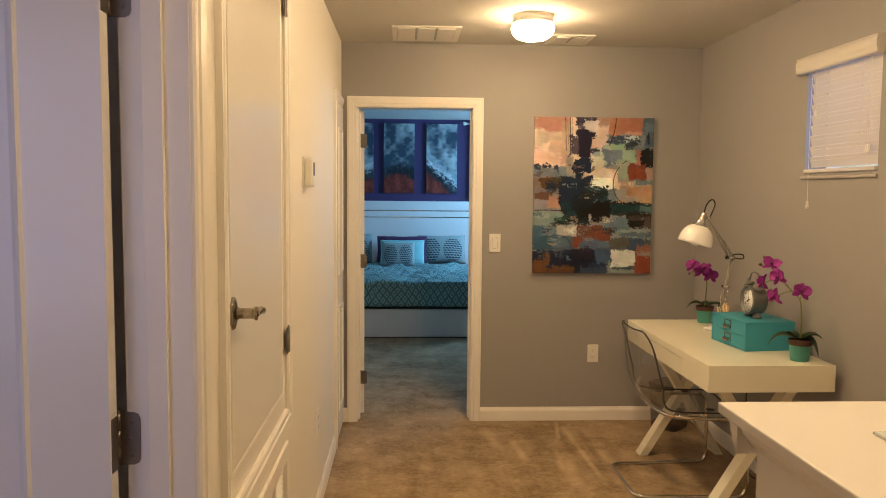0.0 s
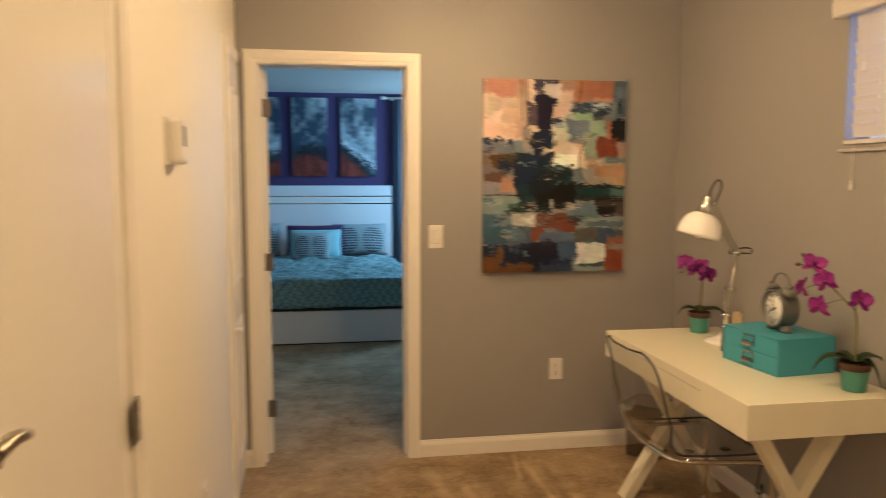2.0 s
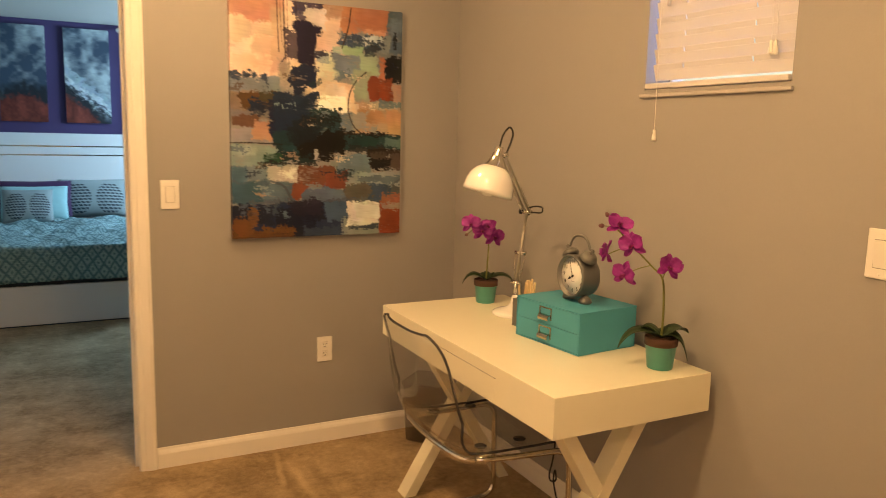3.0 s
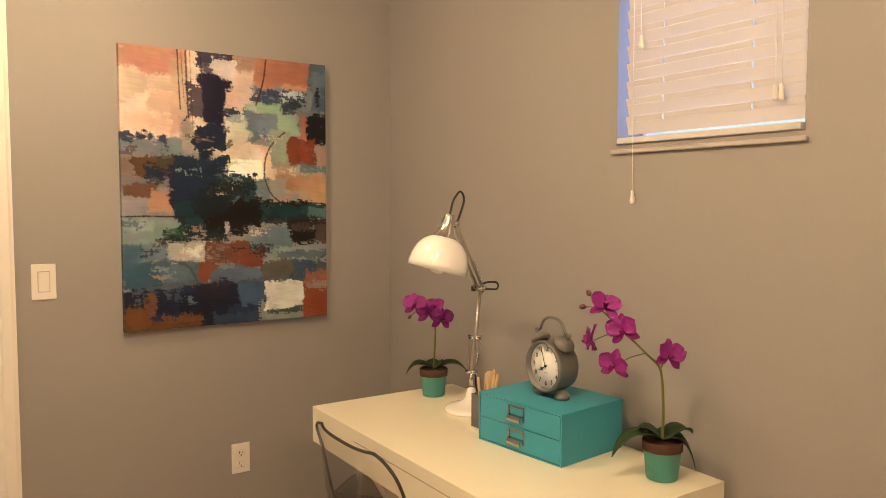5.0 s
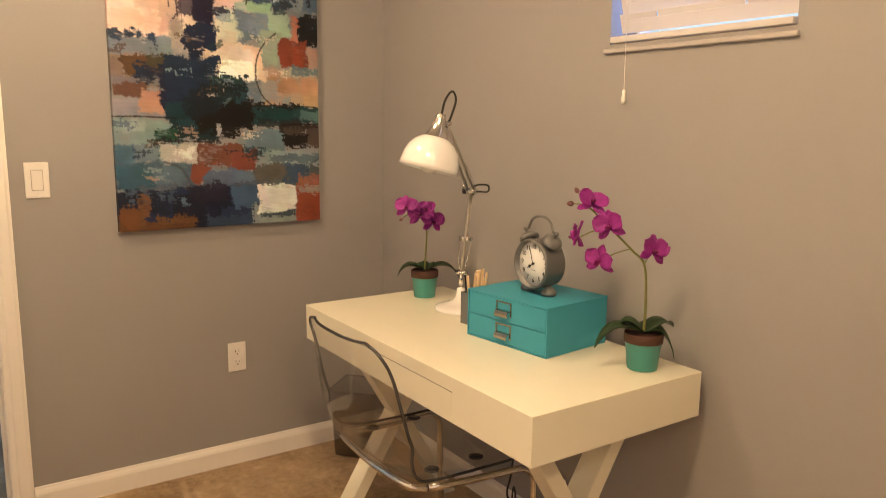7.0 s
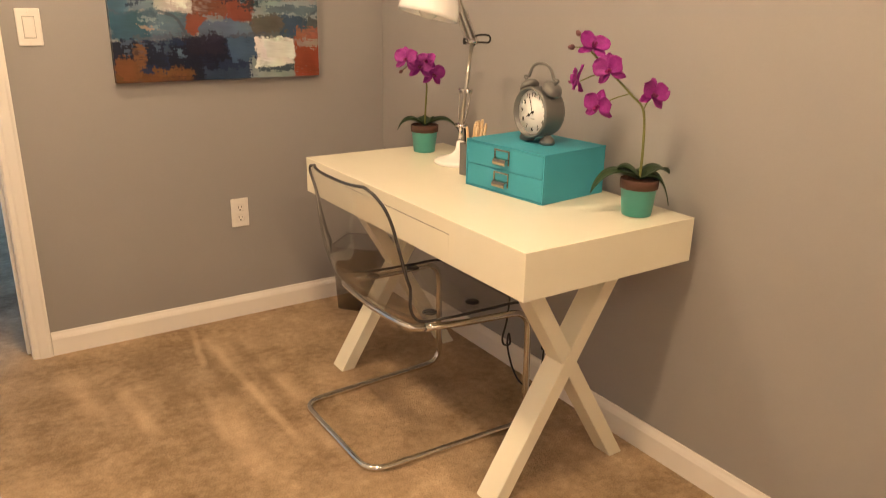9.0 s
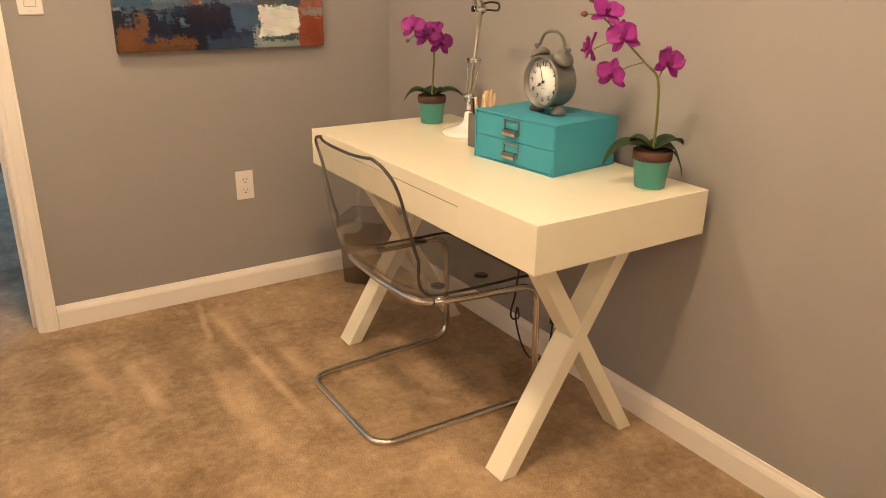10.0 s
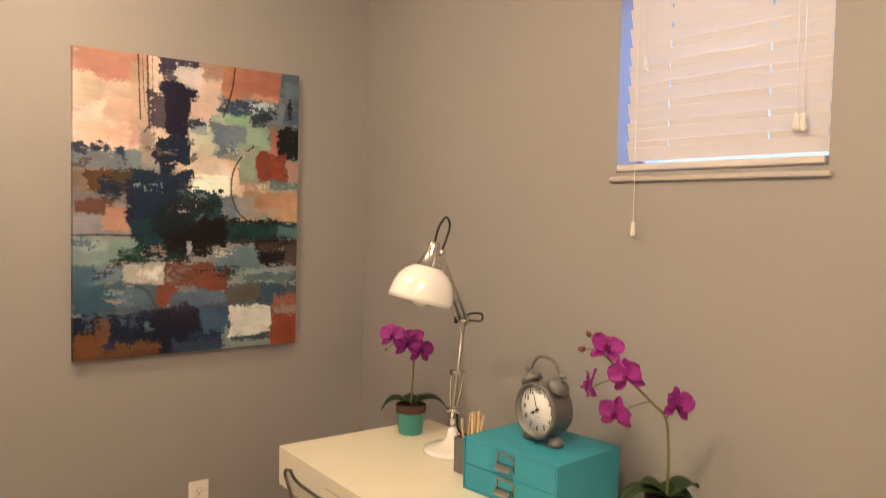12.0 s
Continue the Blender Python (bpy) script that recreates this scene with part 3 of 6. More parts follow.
panel_frame(bm, plate_space(W - 0.001, (AY0 + AY1) / 2, 0, 90), -0.375, AZ0 + 0.06, 0.375, AZ1 - 0.08, 0.014, 0.0025)
part("panel_moulding", bm, DOOR, leaf)

grille = thing("air_return_grille", "white metal return-air grille low in the hall wall", "grille", (W, AY0, 0.1))
part("frame", boxes((W - 0.01, AY0 - 0.01, 0.08, W + 0.010, AY1 + 0.01, 0.115), (W - 0.01, AY0 - 0.01, 0.585, W + 0.010, AY1 + 0.01, 0.64), (W - 0.01, AY0 - 0.01, 0.115, W + 0.010, AY0 + 0.03, 0.585), (W - 0.01, AY1 - 0.03, 0.115, W + 0.010, AY1 + 0.01, 0.585), bevel=0.003), TRIM, grille)
for k in range(4):
    y = AY0 + 0.03 + (k + 0.5) * (AY1 - AY0 - 0.06) / 4
    if k:
        part("divider", boxes((W - 0.012, y - 0.105, 0.116, W + 0.004, y - 0.091, 0.584), bevel=0.001), TRIM, grille)
for k in range(26):
    z = 0.125 + k * 0.0178
    bm = bmesh.new()
    turned(bm, pose(W - 0.012, 0, z, 0, 38, 0), box, -0.010, AY0 + 0.03, -0.0008, 0.010, AY1 - 0.03, 0.0008)
    part("slat", bm, TRIM, grille)

# narrow closet door by the bedroom doorway
d3 = thing("door_3", "narrow white panelled closet door with small knob", "door", (W, FY0, 0), kind="structure")
bm = boxes((W - 0.02, FY0 + 0.004, 0.02, W + 0.012, N - 0.022, 2.02), bevel=0.002)
leaf = part("door_leaf", bm, DOOR, d3)
for z0, z1 in ((0.18, 0.82), (1.0, 1.88)):
    bm = bmesh.new()
    panel_frame(bm, plate_space(W + 0.012, (FY0 + N) / 2, 0, 90), -0.14, z0, 0.14, z1, 0.02, 0.008)
    part("panel_moulding", bm, DOOR, leaf)
bm = bmesh.new()
turned(bm, plate_space(W + 0.012, 5.23, 0.80, 90) @ Matrix.Diagonal((0.85, 0.85, 0.7, 1)), lathe, ((0.012, 0), (0.012, 0.003), (0.006, 0.008), (0.006, 0.018), (0.015, 0.026), (0.017, 0.034), (0.012, 0.041), (0, 0.043)), 20)
part("knob", bm, TRIM, leaf, "white round knob")

# the bedroom's door, swung wide open into the bedroom
d4 = thing("door_4", "white bedroom door swung wide open on steel hinges", "door", (DX0, N + T, 0), kind="structure")
bm = bmesh.new()
turned(bm, pose(DX0 + 0.004, N + T + 0.006, 0, 0, 0, 24), box, 0, 0, 0.012, 0.035, 0.73, 2.025, bevel=0.002)
part("door_leaf", bm, DOOR, d4)
for z in (0.26, 1.04, 1.83):
    hinge(d4, pose(DX0 + 0.012, N + T + 0.0035, z, 90, 0, 0) @ pose(0, 0, 0, 0, 0, 0), 0.09)


# ---- window with blinds ----
def blind_material():
    m = material("white_blind_slat", (0.78, 0.75, 0.70), 0.40, vary=0.02, bump=0)
    t = m.node_tree
    tr, mx = t.nodes.new("ShaderNodeBsdfTranslucent"), t.nodes.new("ShaderNodeMixShader")
    tr.inputs["Color"].default_value = (0.8, 0.74, 0.74, 1)
    mx.inputs[0].default_value = 0.20
    t.links.new(t.nodes["Principled BSDF"].outputs[0], mx.inputs[1])
    t.links.new(tr.outputs[0], mx.inputs[2])
    t.links.new(mx.outputs[0], t.nodes["Material Output"].inputs["Surface"])
    return m


SLAT = blind_material()
MARBLE = material("grey_cultured_marble", (0.46, 0.43, 0.42), 0.3, vary=0.2, coarse=14, fine=60, bump=0.01, second=(0.58, 0.55, 0.53))
win = thing("window_1", "small high window with a grey marble sill", "window", (E, (WY0 + WY1) / 2, WZ0), kind="structure")
fx = E + 0.105
part("window_frame", boxes((fx, WY0, WZ0, fx + 0.05, WY0 + 0.012, WZ1), (fx, WY1 - 0.012, WZ0, fx + 0.05, WY1, WZ1), (fx, WY0 + 0.012, WZ0, fx + 0.05, WY1 - 0.012, WZ0 + 0.03), (fx, WY0 + 0.012, WZ1 - 0.03, fx + 0.05, WY1 - 0.012, WZ1), bevel=0.002), TRIM, win)
glass = part("pane", boxes((fx + 0.02, WY0 + 0.012, WZ0 + 0.03, fx + 0.025, WY1 - 0.012, WZ1 - 0.03)), clear("window_glass", (0.95, 0.97, 0.98), 0.05, 0.0), win)
glass.visible_shadow = False
part("window_sill", boxes((E - 0.013, WY0 - 0.010, WZ0 - 0.024, E - 0.0005, WY1 + 0.014, WZ0 - 0.012), (E - 0.0005, WY0 + 0.0005, WZ0 - 0.004, fx, WY1 - 0.0005, WZ0 + 0.002), bevel=0.003), MARBLE, win, "grey cultured marble sill")

blinds = thing("window_blinds", "closed white slatted window blinds with valance and pull cords", "blinds", (E, (WY0 + WY1) / 2, WZ1))
bm = bmesh.new()
extrude_profile(bm, ((0, 0), (0.030, 0), (0.034, 0.006), (0.034, 0.02), (0.037, 0.03), (0.037, 0.052), (0.033, 0.066), (0.038, 0.074), (0, 0.074)), (E - 0.0005, WY0 - 0.012, 2.074), (E - 0.0005, WY1 + 0.052, 2.074), (-1, 0, 0), (0, 0, 1))
part("valance", bm, SLAT, blinds, "moulded white valance")
bx = E + 0.014
LADDERS = (4.189, 3.924)
first = None
for k in range(10):
    z = 1.657 + k * 0.0486
    if first is None:
        bm = bmesh.new()
        ys = (WY0 + 0.006, LADDERS[1] - 0.0025, LADDERS[1] + 0.0025, LADDERS[0] - 0.0025, LADDERS[0] + 0.0025, WY1 - 0.026)
        tilt = pose(0, 0, 0, 0, 74, 0)
        turned(bm, tilt, box, -0.009, ys[0], -0.0014, 0.0262, ys[5], 0.0014, bevel=0.0008)
        for a, b in ((0, 1), (2, 3), (4, 5)):
            turned(bm, tilt, box, -0.0262, ys[a], -0.0014, -0.0092, ys[b], 0.0014, bevel=0.0008)
        first = mesh_of("slat", bm, SLAT)
    ob = new("slat", first)
    ob.parent, ob.matrix_parent_inverse = blinds, blinds.matrix_basis.inverted()
    ob.matrix_basis = pose(bx, 0, z)
part("bottom_rail", boxes((bx - 0.024, WY0 + 0.004, WZ0 + 0.003, bx + 0.022, WY1 - 0.008, WZ0 + 0.020), bevel=0.003), SLAT, blinds)
for y in LADDERS:
    bm = bmesh.new()
    tube(bm, ((bx + 0.018, y + 0.005, 1.62), (bx + 0.018, y + 0.005, 2.09)), 0.0009, 6)
    part("ladder_cord", bm, PLASTIC, blinds)


def pull_cord(y, z, x):
    bm = bmesh.new()
    tube(bm, smooth_line(((x, y + 0.004, 2.09), (x - 0.002, y + 0.002, (z + 2.09) / 2), (x, y, z + 0.02)), 5), 0.0011, 6)
    cord = part("pull_cord", bm, PLASTIC, blinds)
    bm = bmesh.new()
    turned(bm, pose(x, y, z - 0.014), lathe, ((0, 0), (0.006, 0.001), (0.0075, 0.008), (0.0065, 0.018), (0.0045, 0.026), (0.0055, 0.034), (0.003, 0.038), (0, 0.039)), 14)
    part("tassel", bm, PLASTIC, cord, "white acorn tassel")


pull_cord(4.262, 1.452, E - 0.024)
pull_cord(4.255, 1.872, E - 0.006)
pull_cord(3.855, 1.690, E - 0.006)
pull_cord(3.838, 1.688, E - 0.008)


# ---- desk ----
def desk():
    d = thing("desk", "cream lacquered writing desk with crossed legs and one drawer", "desk", (1.96, 4.53, 0))
    x0, x1, y0, y1, z0, z1 = 1.680, 2.243, 3.938, 5.113, 0.648, 0.766
    part("body", boxes((x0, y0, z0, x1, y1, z1), bevel=0.0016), DESK, d)
    front = part("drawer_front", boxes((x0 - 0.0005, 4.239, z0 + 0.001, x0 + 0.0004, 4.809, z1 - 0.039), bevel=0.0002), DESK, d)
    # no groove is cut: a thin brown strip paints its shade on the face
    part("gap_shade_strip", boxes((x0 - 0.0007, 4.237, z1 - 0.039, x0 - 0.0003, 4.811, z1 - 0.0374)), GAP_BROWN, front, "dark strip painted as the shade of the gap above the drawer")
    for ya, yb in ((4.066, 4.140), (4.966, 5.040)):
        for foot, top, name in ((1.7225, 2.115, 0), (2.215, 1.8225, 1)):
            bm = bmesh.new()
            s = 1 if top > foot else -1
            w = 0.050
            dz = 0.004 if name else 0.0
            a, b = ya + dz, yb - dz
            prof = [(foot, 0.0), (foot + s * w, 0.0), (top + s * w, z0), (top, z0)]
            v0 = [bm.verts.new((x, a, z)) for x, z in prof]
            v1 = [bm.verts.new((x, b, z)) for x, z in prof]
            bm.faces.new(v0)
            bm.faces.new(list(reversed(v1)))
            for k in range(4):
                bm.faces.new((v0[k], v1[k], v1[(k + 1) % 4], v0[(k + 1) % 4]))
            bmesh.ops.bevel(bm, geom=bm.edges[:], offset=0.0015, segments=2, affect='EDGES')
            part("leg", bm, DESK, d)


desk()


# ---- acrylic chair ----
def chair():
    yc = 4.580
    c = thing("cantilever_chair", "smoked clear acrylic chair on a chrome cantilever frame", "chair", (1.78, yc, 0))
    ymin, ymax = 4.345, 4.842
    xr, xf = 1.512, 2.062
    zs = 0.398
    line = [(1.70, ymin + 0.03, zs + 0.014), (1.80, ymin + 0.02, zs + 0.006), (xf - 0.01, ymin, zs), (xf, ymin, 0.010), (xr, ymin + 0.022, 0.010), (xr, ymax - 0.022, 0.010), (xf, ymax, 0.010), (xf - 0.01, ymax, zs), (1.80, ymax - 0.02, zs + 0.006), (1.70, ymax - 0.03, zs + 0.014)]
    bm = bmesh.new()
    tube(bm, rounded_line(line, 0.065, 7), 0.0105, 14)
    part("frame", bm, CHROME, c, "chromed bent steel tube")
    bm = bmesh.new()
    tube(bm, smooth_line(((1.70, ymin + 0.03, zs + 0.014), (1.655, ymin + 0.06, zs + 0.020), (1.640, yc, zs + 0.020), (1.655, ymax - 0.06, zs + 0.020), (1.70, ymax - 0.03, zs + 0.014)), 6), 0.0105, 12)
    part("cross_tube", bm, CHROME, c)
    prof = smooth_line(((1.522, 0, 0.822), (1.537, 0, 0.735), (1.542, 0, 0.645), (1.556, 0, 0.555), (1.592, 0, 0.480), (1.655, 0, 0.438), (1.755, 0, 0.424), (1.900, 0, 0.424), (2.010, 0, 0.423), (2.062, 0, 0.406)), 9)
    n, cols = len(prof), 22
    rows = []
    for i, p in enumerate(prof):
        s = i / (n - 1)
        half = 0.222 + 0.022 * math.sin(math.pi * min(1, s * 1.5))
        if s < 0.08:
            half -= 0.070 * (1 - math.sqrt(max(0.0, 1 - (1 - s / 0.08) ** 2)))
        if s > 0.92:
            half -= 0.05 * ((s - 0.92) / 0.08) ** 2
        a = prof[min(i + 1, n - 1)] - prof[max(i - 1, 0)]
        nrm = Vector((-a.z, 0, a.x)).normalized()
        curl = (0.050 * max(0.0, math.sin(math.pi * min(1.0, s * 1.25))) + 0.02) * (1 - 0.75 * max(0.0, min(1.0, (s - 0.36) / 0.20)))
        row = []
        for j in range(cols + 1):
            u = j / cols * 2 - 1
            row.append(Vector((p.x, yc + u * half, p.z)) + nrm * (curl * abs(u) ** 3.2))
        rows.append(row)
    bm = bmesh.new()
    vs = [[bm.verts.new(q) for q in row] for row in rows]
    for i in range(n - 1):
        for j in range(cols):
            bm.faces.new((vs[i][j], vs[i][j + 1], vs[i + 1][j + 1], vs[i + 1][j])).smooth = True
    shell = part("shell", bm, SMOKED, c, "smoked see-through acrylic shell")
    so = shell.modifiers.new("thickness", 'SOLIDIFY')
    so.thickness, so.offset = 0.005, 0
    rim = rows[0][:] + [r[-1] for r in rows[1:]] + list(reversed(rows[-1][:-1])) + [r[0] for r in reversed(rows[1:-1])]
    bm = bmesh.new()
    tube(bm, rim, 0.0042, 8, closed=True)
    part("edge", bm, SMOKED_EDGE, shell, "dark polished edge")
    for x in (1.750, 1.902):
        for y in (4.430, 4.773):
            bm = bmesh.new()
            z = 0.4275
            turned(bm, pose(x, y, z), lathe, ((0, 0), (0.021, 0), (0.0215, 0.002), (0.018, 0.004), (0, 0.0045)), 20)
            part("bolt_cap", bm, SMOKED_EDGE, c, "dark round cap")


chair()


# ---- waste bin ----
def bin_thing():
    b = thing("waste_bin", "dark smoked plastic waste bin under the desk", "bin", (2.081, 5.486, 0))
    x, y, turn = 2.081, 5.486, radians(-49)
    bm = bmesh.new()
    ring = []
    for k, (h, w) in enumerate(((0.0, 0.084), (0.010, 0.087), (0.27, 0.101), (0.28, 0.104), (0.288, 0.104))):
        pts = []
        for q in range(64):
            a = 2 * math.pi * q / 64
            cx, sx = math.cos(a), math.sin(a)
            r = w / (abs(cx) ** 14 + abs(sx) ** 14) ** (1 / 14)
            pts.append(bm.verts.new((x + r * math.cos(a + turn), y + r * math.sin(a + turn), h + 0.001)))
        ring.append(pts)
    for a, b2 in zip(ring, ring[1:]):
        for q in range(64):
            bm.faces.new((a[q], a[(q + 1) % 64], b2[(q + 1) % 64], b2[q])).smooth = True
    bm.faces.new(ring[0])
    rim_line = [v.co.copy() for v in ring[-1]]
    body = part("body", bm, SMOKED_BIN, b)
    body.modifiers.new("thickness", 'SOLIDIFY').thickness = 0.003
    bm = bmesh.new()
    tube(bm, rim_line, 0.003, 8, closed=True)
    part("rim", bm, clear("pale_clear_plastic", (0.72, 0.71, 0.70), 0.12, 0.1), b)


bin_thing()


# ---- things on the desk ----
DT = 0.7665                                  # top of the desk


def drawer_box():
    x0, x1, y0, y1, z0, z1 = 1.978, 2.230, 4.238, 4.548, DT, DT + 0.137
    b = thing("drawer_box", "teal cardboard desk organiser with two drawers", "storage box", (2.1, 4.4, DT))
    part("case", boxes((x0 + 0.006, y0, z0, x1, y1, z1 - 0.004), bevel=0.0008), TEAL_BOX, b)
    part("lid", boxes((x0, y0 - 0.001, z1 - 0.0045, x1, y1 + 0.001, z1), bevel=0.0008), TEAL_BOX, b)
    for a in (y0, y1 - 0.004):
        part("front_edge", boxes((x0, a, z0, x0 + 0.0058, a + 0.004, z1 - 0.005), bevel=0.0006), TEAL_BOX, b)
    part("front_edge", boxes((x0, y0 + 0.0045, z0, x0 + 0.0058, y1 - 0.0045, z0 + 0.004), bevel=0.0006), TEAL_BOX, b)
    mid = (z0 + z1) / 2
    for a, c in ((z0 + 0.006, mid - 0.0012), (mid + 0.0012, z1 - 0.006)):
        f = part("drawer", boxes((x0 + 0.001, y0 + 0.006, a, x0 + 0.0055, y1 - 0.006, c), bevel=0.001), TEAL_BOX, b)
        y, z = (y0 + y1) / 2 + 0.006, (a + c) / 2 + 0.004
        part("label_holder", boxes((x0 - 0.0018, y - 0.030, z + 0.017, x0 + 0.0012, y + 0.030, z + 0.022), (x0 - 0.0018, y - 0.030, z - 0.020, x0 + 0.0012, y - 0.025, z + 0.017), (x0 - 0.0018, y + 0.025, z - 0.020, x0 + 0.0012, y + 0.030, z + 0.017), bevel=0.0007), NICKEL, f, "worn nickel label frame")
        bm = bmesh.new()
        prof = [(0, 0.0), (0.010, -0.002), (0.014, -0.010), (0.012, -0.018), (0.011, -0.018), (0.0125, -0.010), (0.009, -0.004), (0, -0.002)]
        extrude_profile(bm, prof, (x0, y - 0.0248, z - 0.002), (x0, y + 0.0248, z - 0.002), (-1, 0, 0), (0, 0, 1))
        part("pull", bm, NICKEL, f, "worn nickel cup pull")
    b.matrix_basis = pose(1.970, 4.222, 0, 0, 0, 6.3) @ pose(-x0, -y0, 0) @ b.matrix_basis


drawer_box()


def alarm_clock():
    z0 = DT + 0.137
    m = pose(2.058, 4.380, z0 + 0.0869) @ pose(0, 0, 0, 90, 0, -90) @ Matrix.Diagonal((1.10, 1.10, 1.1, 1))     # local z out of the dial, y up
    c = thing("alarm_clock", "gray twin-bell alarm clock standing on the teal box", "clock")
    c.matrix_basis = pose(2.075, 4.40, z0)
    R = 0.064
    bm = bmesh.new()
    turned(bm, m, lathe, ((0, -0.058), (R * 0.80, -0.058), (R * 0.95, -0.051), (R, -0.040), (R, 0.004), (R + 0.0015, 0.008), (R + 0.001, 0.014), (R - 0.002, 0.017), (R - 0.005, 0.016), (R - 0.007, 0.002), (0, 0.002)), 48)
    body = part("body", bm, CLOCK_GRAY, c)
    bm = bmesh.new()
    turned(bm, m, lathe, ((0, 0.0028), (R - 0.0075, 0.0028), (R - 0.0075, 0.0022)), 48)
    dial = part("dial", bm, DIAL, c, "white dial with black numerals")
    for h in range(1, 13):
        a = math.radians(90 - 30 * h)
        part("numeral", printed(str(h), 0.0165, m @ pose(0.0440 * math.cos(a), 0.0440 * math.sin(a), 0.0030)), INK, dial)
    part("print_bar", boxes_at(m, (-0.008, -0.018, 0.0028, 0.008, -0.0165, 0.0033)), material("gray_print", (0.35, 0.35, 0.35), 0.6, bump=0), dial)
    for ang, ln, w, dot in ((-(7 + 57 / 60) * 30, 0.026, 0.0024, 0.013), (-57 * 6, 0.040, 0.0018, 0)):
        bm = bmesh.new()
        q = m @ pose(0, 0, 0.0045 if dot else 0.0058, 0, 0, ang)
        turned(bm, q, box, -w / 2, -0.006, 0, w / 2, ln, 0.0007)
        if dot:
            turned(bm, q @ pose(0, 0.016, 0), lathe, ((0, 0), (0.0042, 0), (0.0042, 0.0008), (0, 0.0008)), 14)
        part("hand_of_dial", bm, INK, dial, "black clock pointer")
    bm = bmesh.new()
    turned(bm, m, lathe, ((0, 0.0075), (0.003, 0.0075), (0.003, 0.0028)), 12)
    part("spindle", bm, INK, dial)
    for s in (-1, 1):
        bm = bmesh.new()
        turned(bm, m @ pose(s * 0.040, -0.066, -0.016, 90), lathe, ((0, -0.012), (0.008, -0.011), (0.018, 0.000), (0.0205, 0.007), (0.018, 0.012), (0.012, 0.013), (0, 0.013)), 24)
        part("foot", bm, CLOCK_GRAY, c)
        tilt = m @ pose(s * 0.040, 0.054, -0.018, 0, 0, -s * 36) @ pose(0, 0, 0, -90)
        bm = bmesh.new()
        turned(bm, tilt, lathe, ((0.016, 0.0), (0.026, 0.003), (0.026, 0.010), (0.021, 0.018), (0.010, 0.023), (0, 0.024)), 28)
        bell = part("bell", bm, CLOCK_GRAY, c)
        bm = bmesh.new()
        turned(bm, tilt, lathe, ((0.004, 0.021), (0.004, 0.031), (0.006, 0.035), (0.003, 0.040), (0, 0.040)), 14)
        part("bell_nut", bm, CLOCK_GRAY, bell)
    bm = bmesh.new()
    arc = [(side * x, y, -0.018) for side, run in ((-1, ((0.064, 0.080), (0.060, 0.084), (0.048, 0.086), (0.044, 0.094), (0.034, 0.110), (0.018, 0.119))), (1, ((0, 0.121), (0.018, 0.119), (0.034, 0.110), (0.044, 0.094), (0.048, 0.086), (0.060, 0.084), (0.064, 0.080)))) for x, y in run]
    tube(bm, [m @ p for p in smooth_line(arc, 4)], 0.0042, 10)
    part("carry_loop", bm, CLOCK_GRAY, c, "gray arched carrying loop")


def boxes_at(m, *corners):
    bm = bmesh.new()
    for c in corners:
        turned(bm, m, box, *c)
    return bm


alarm_clock()


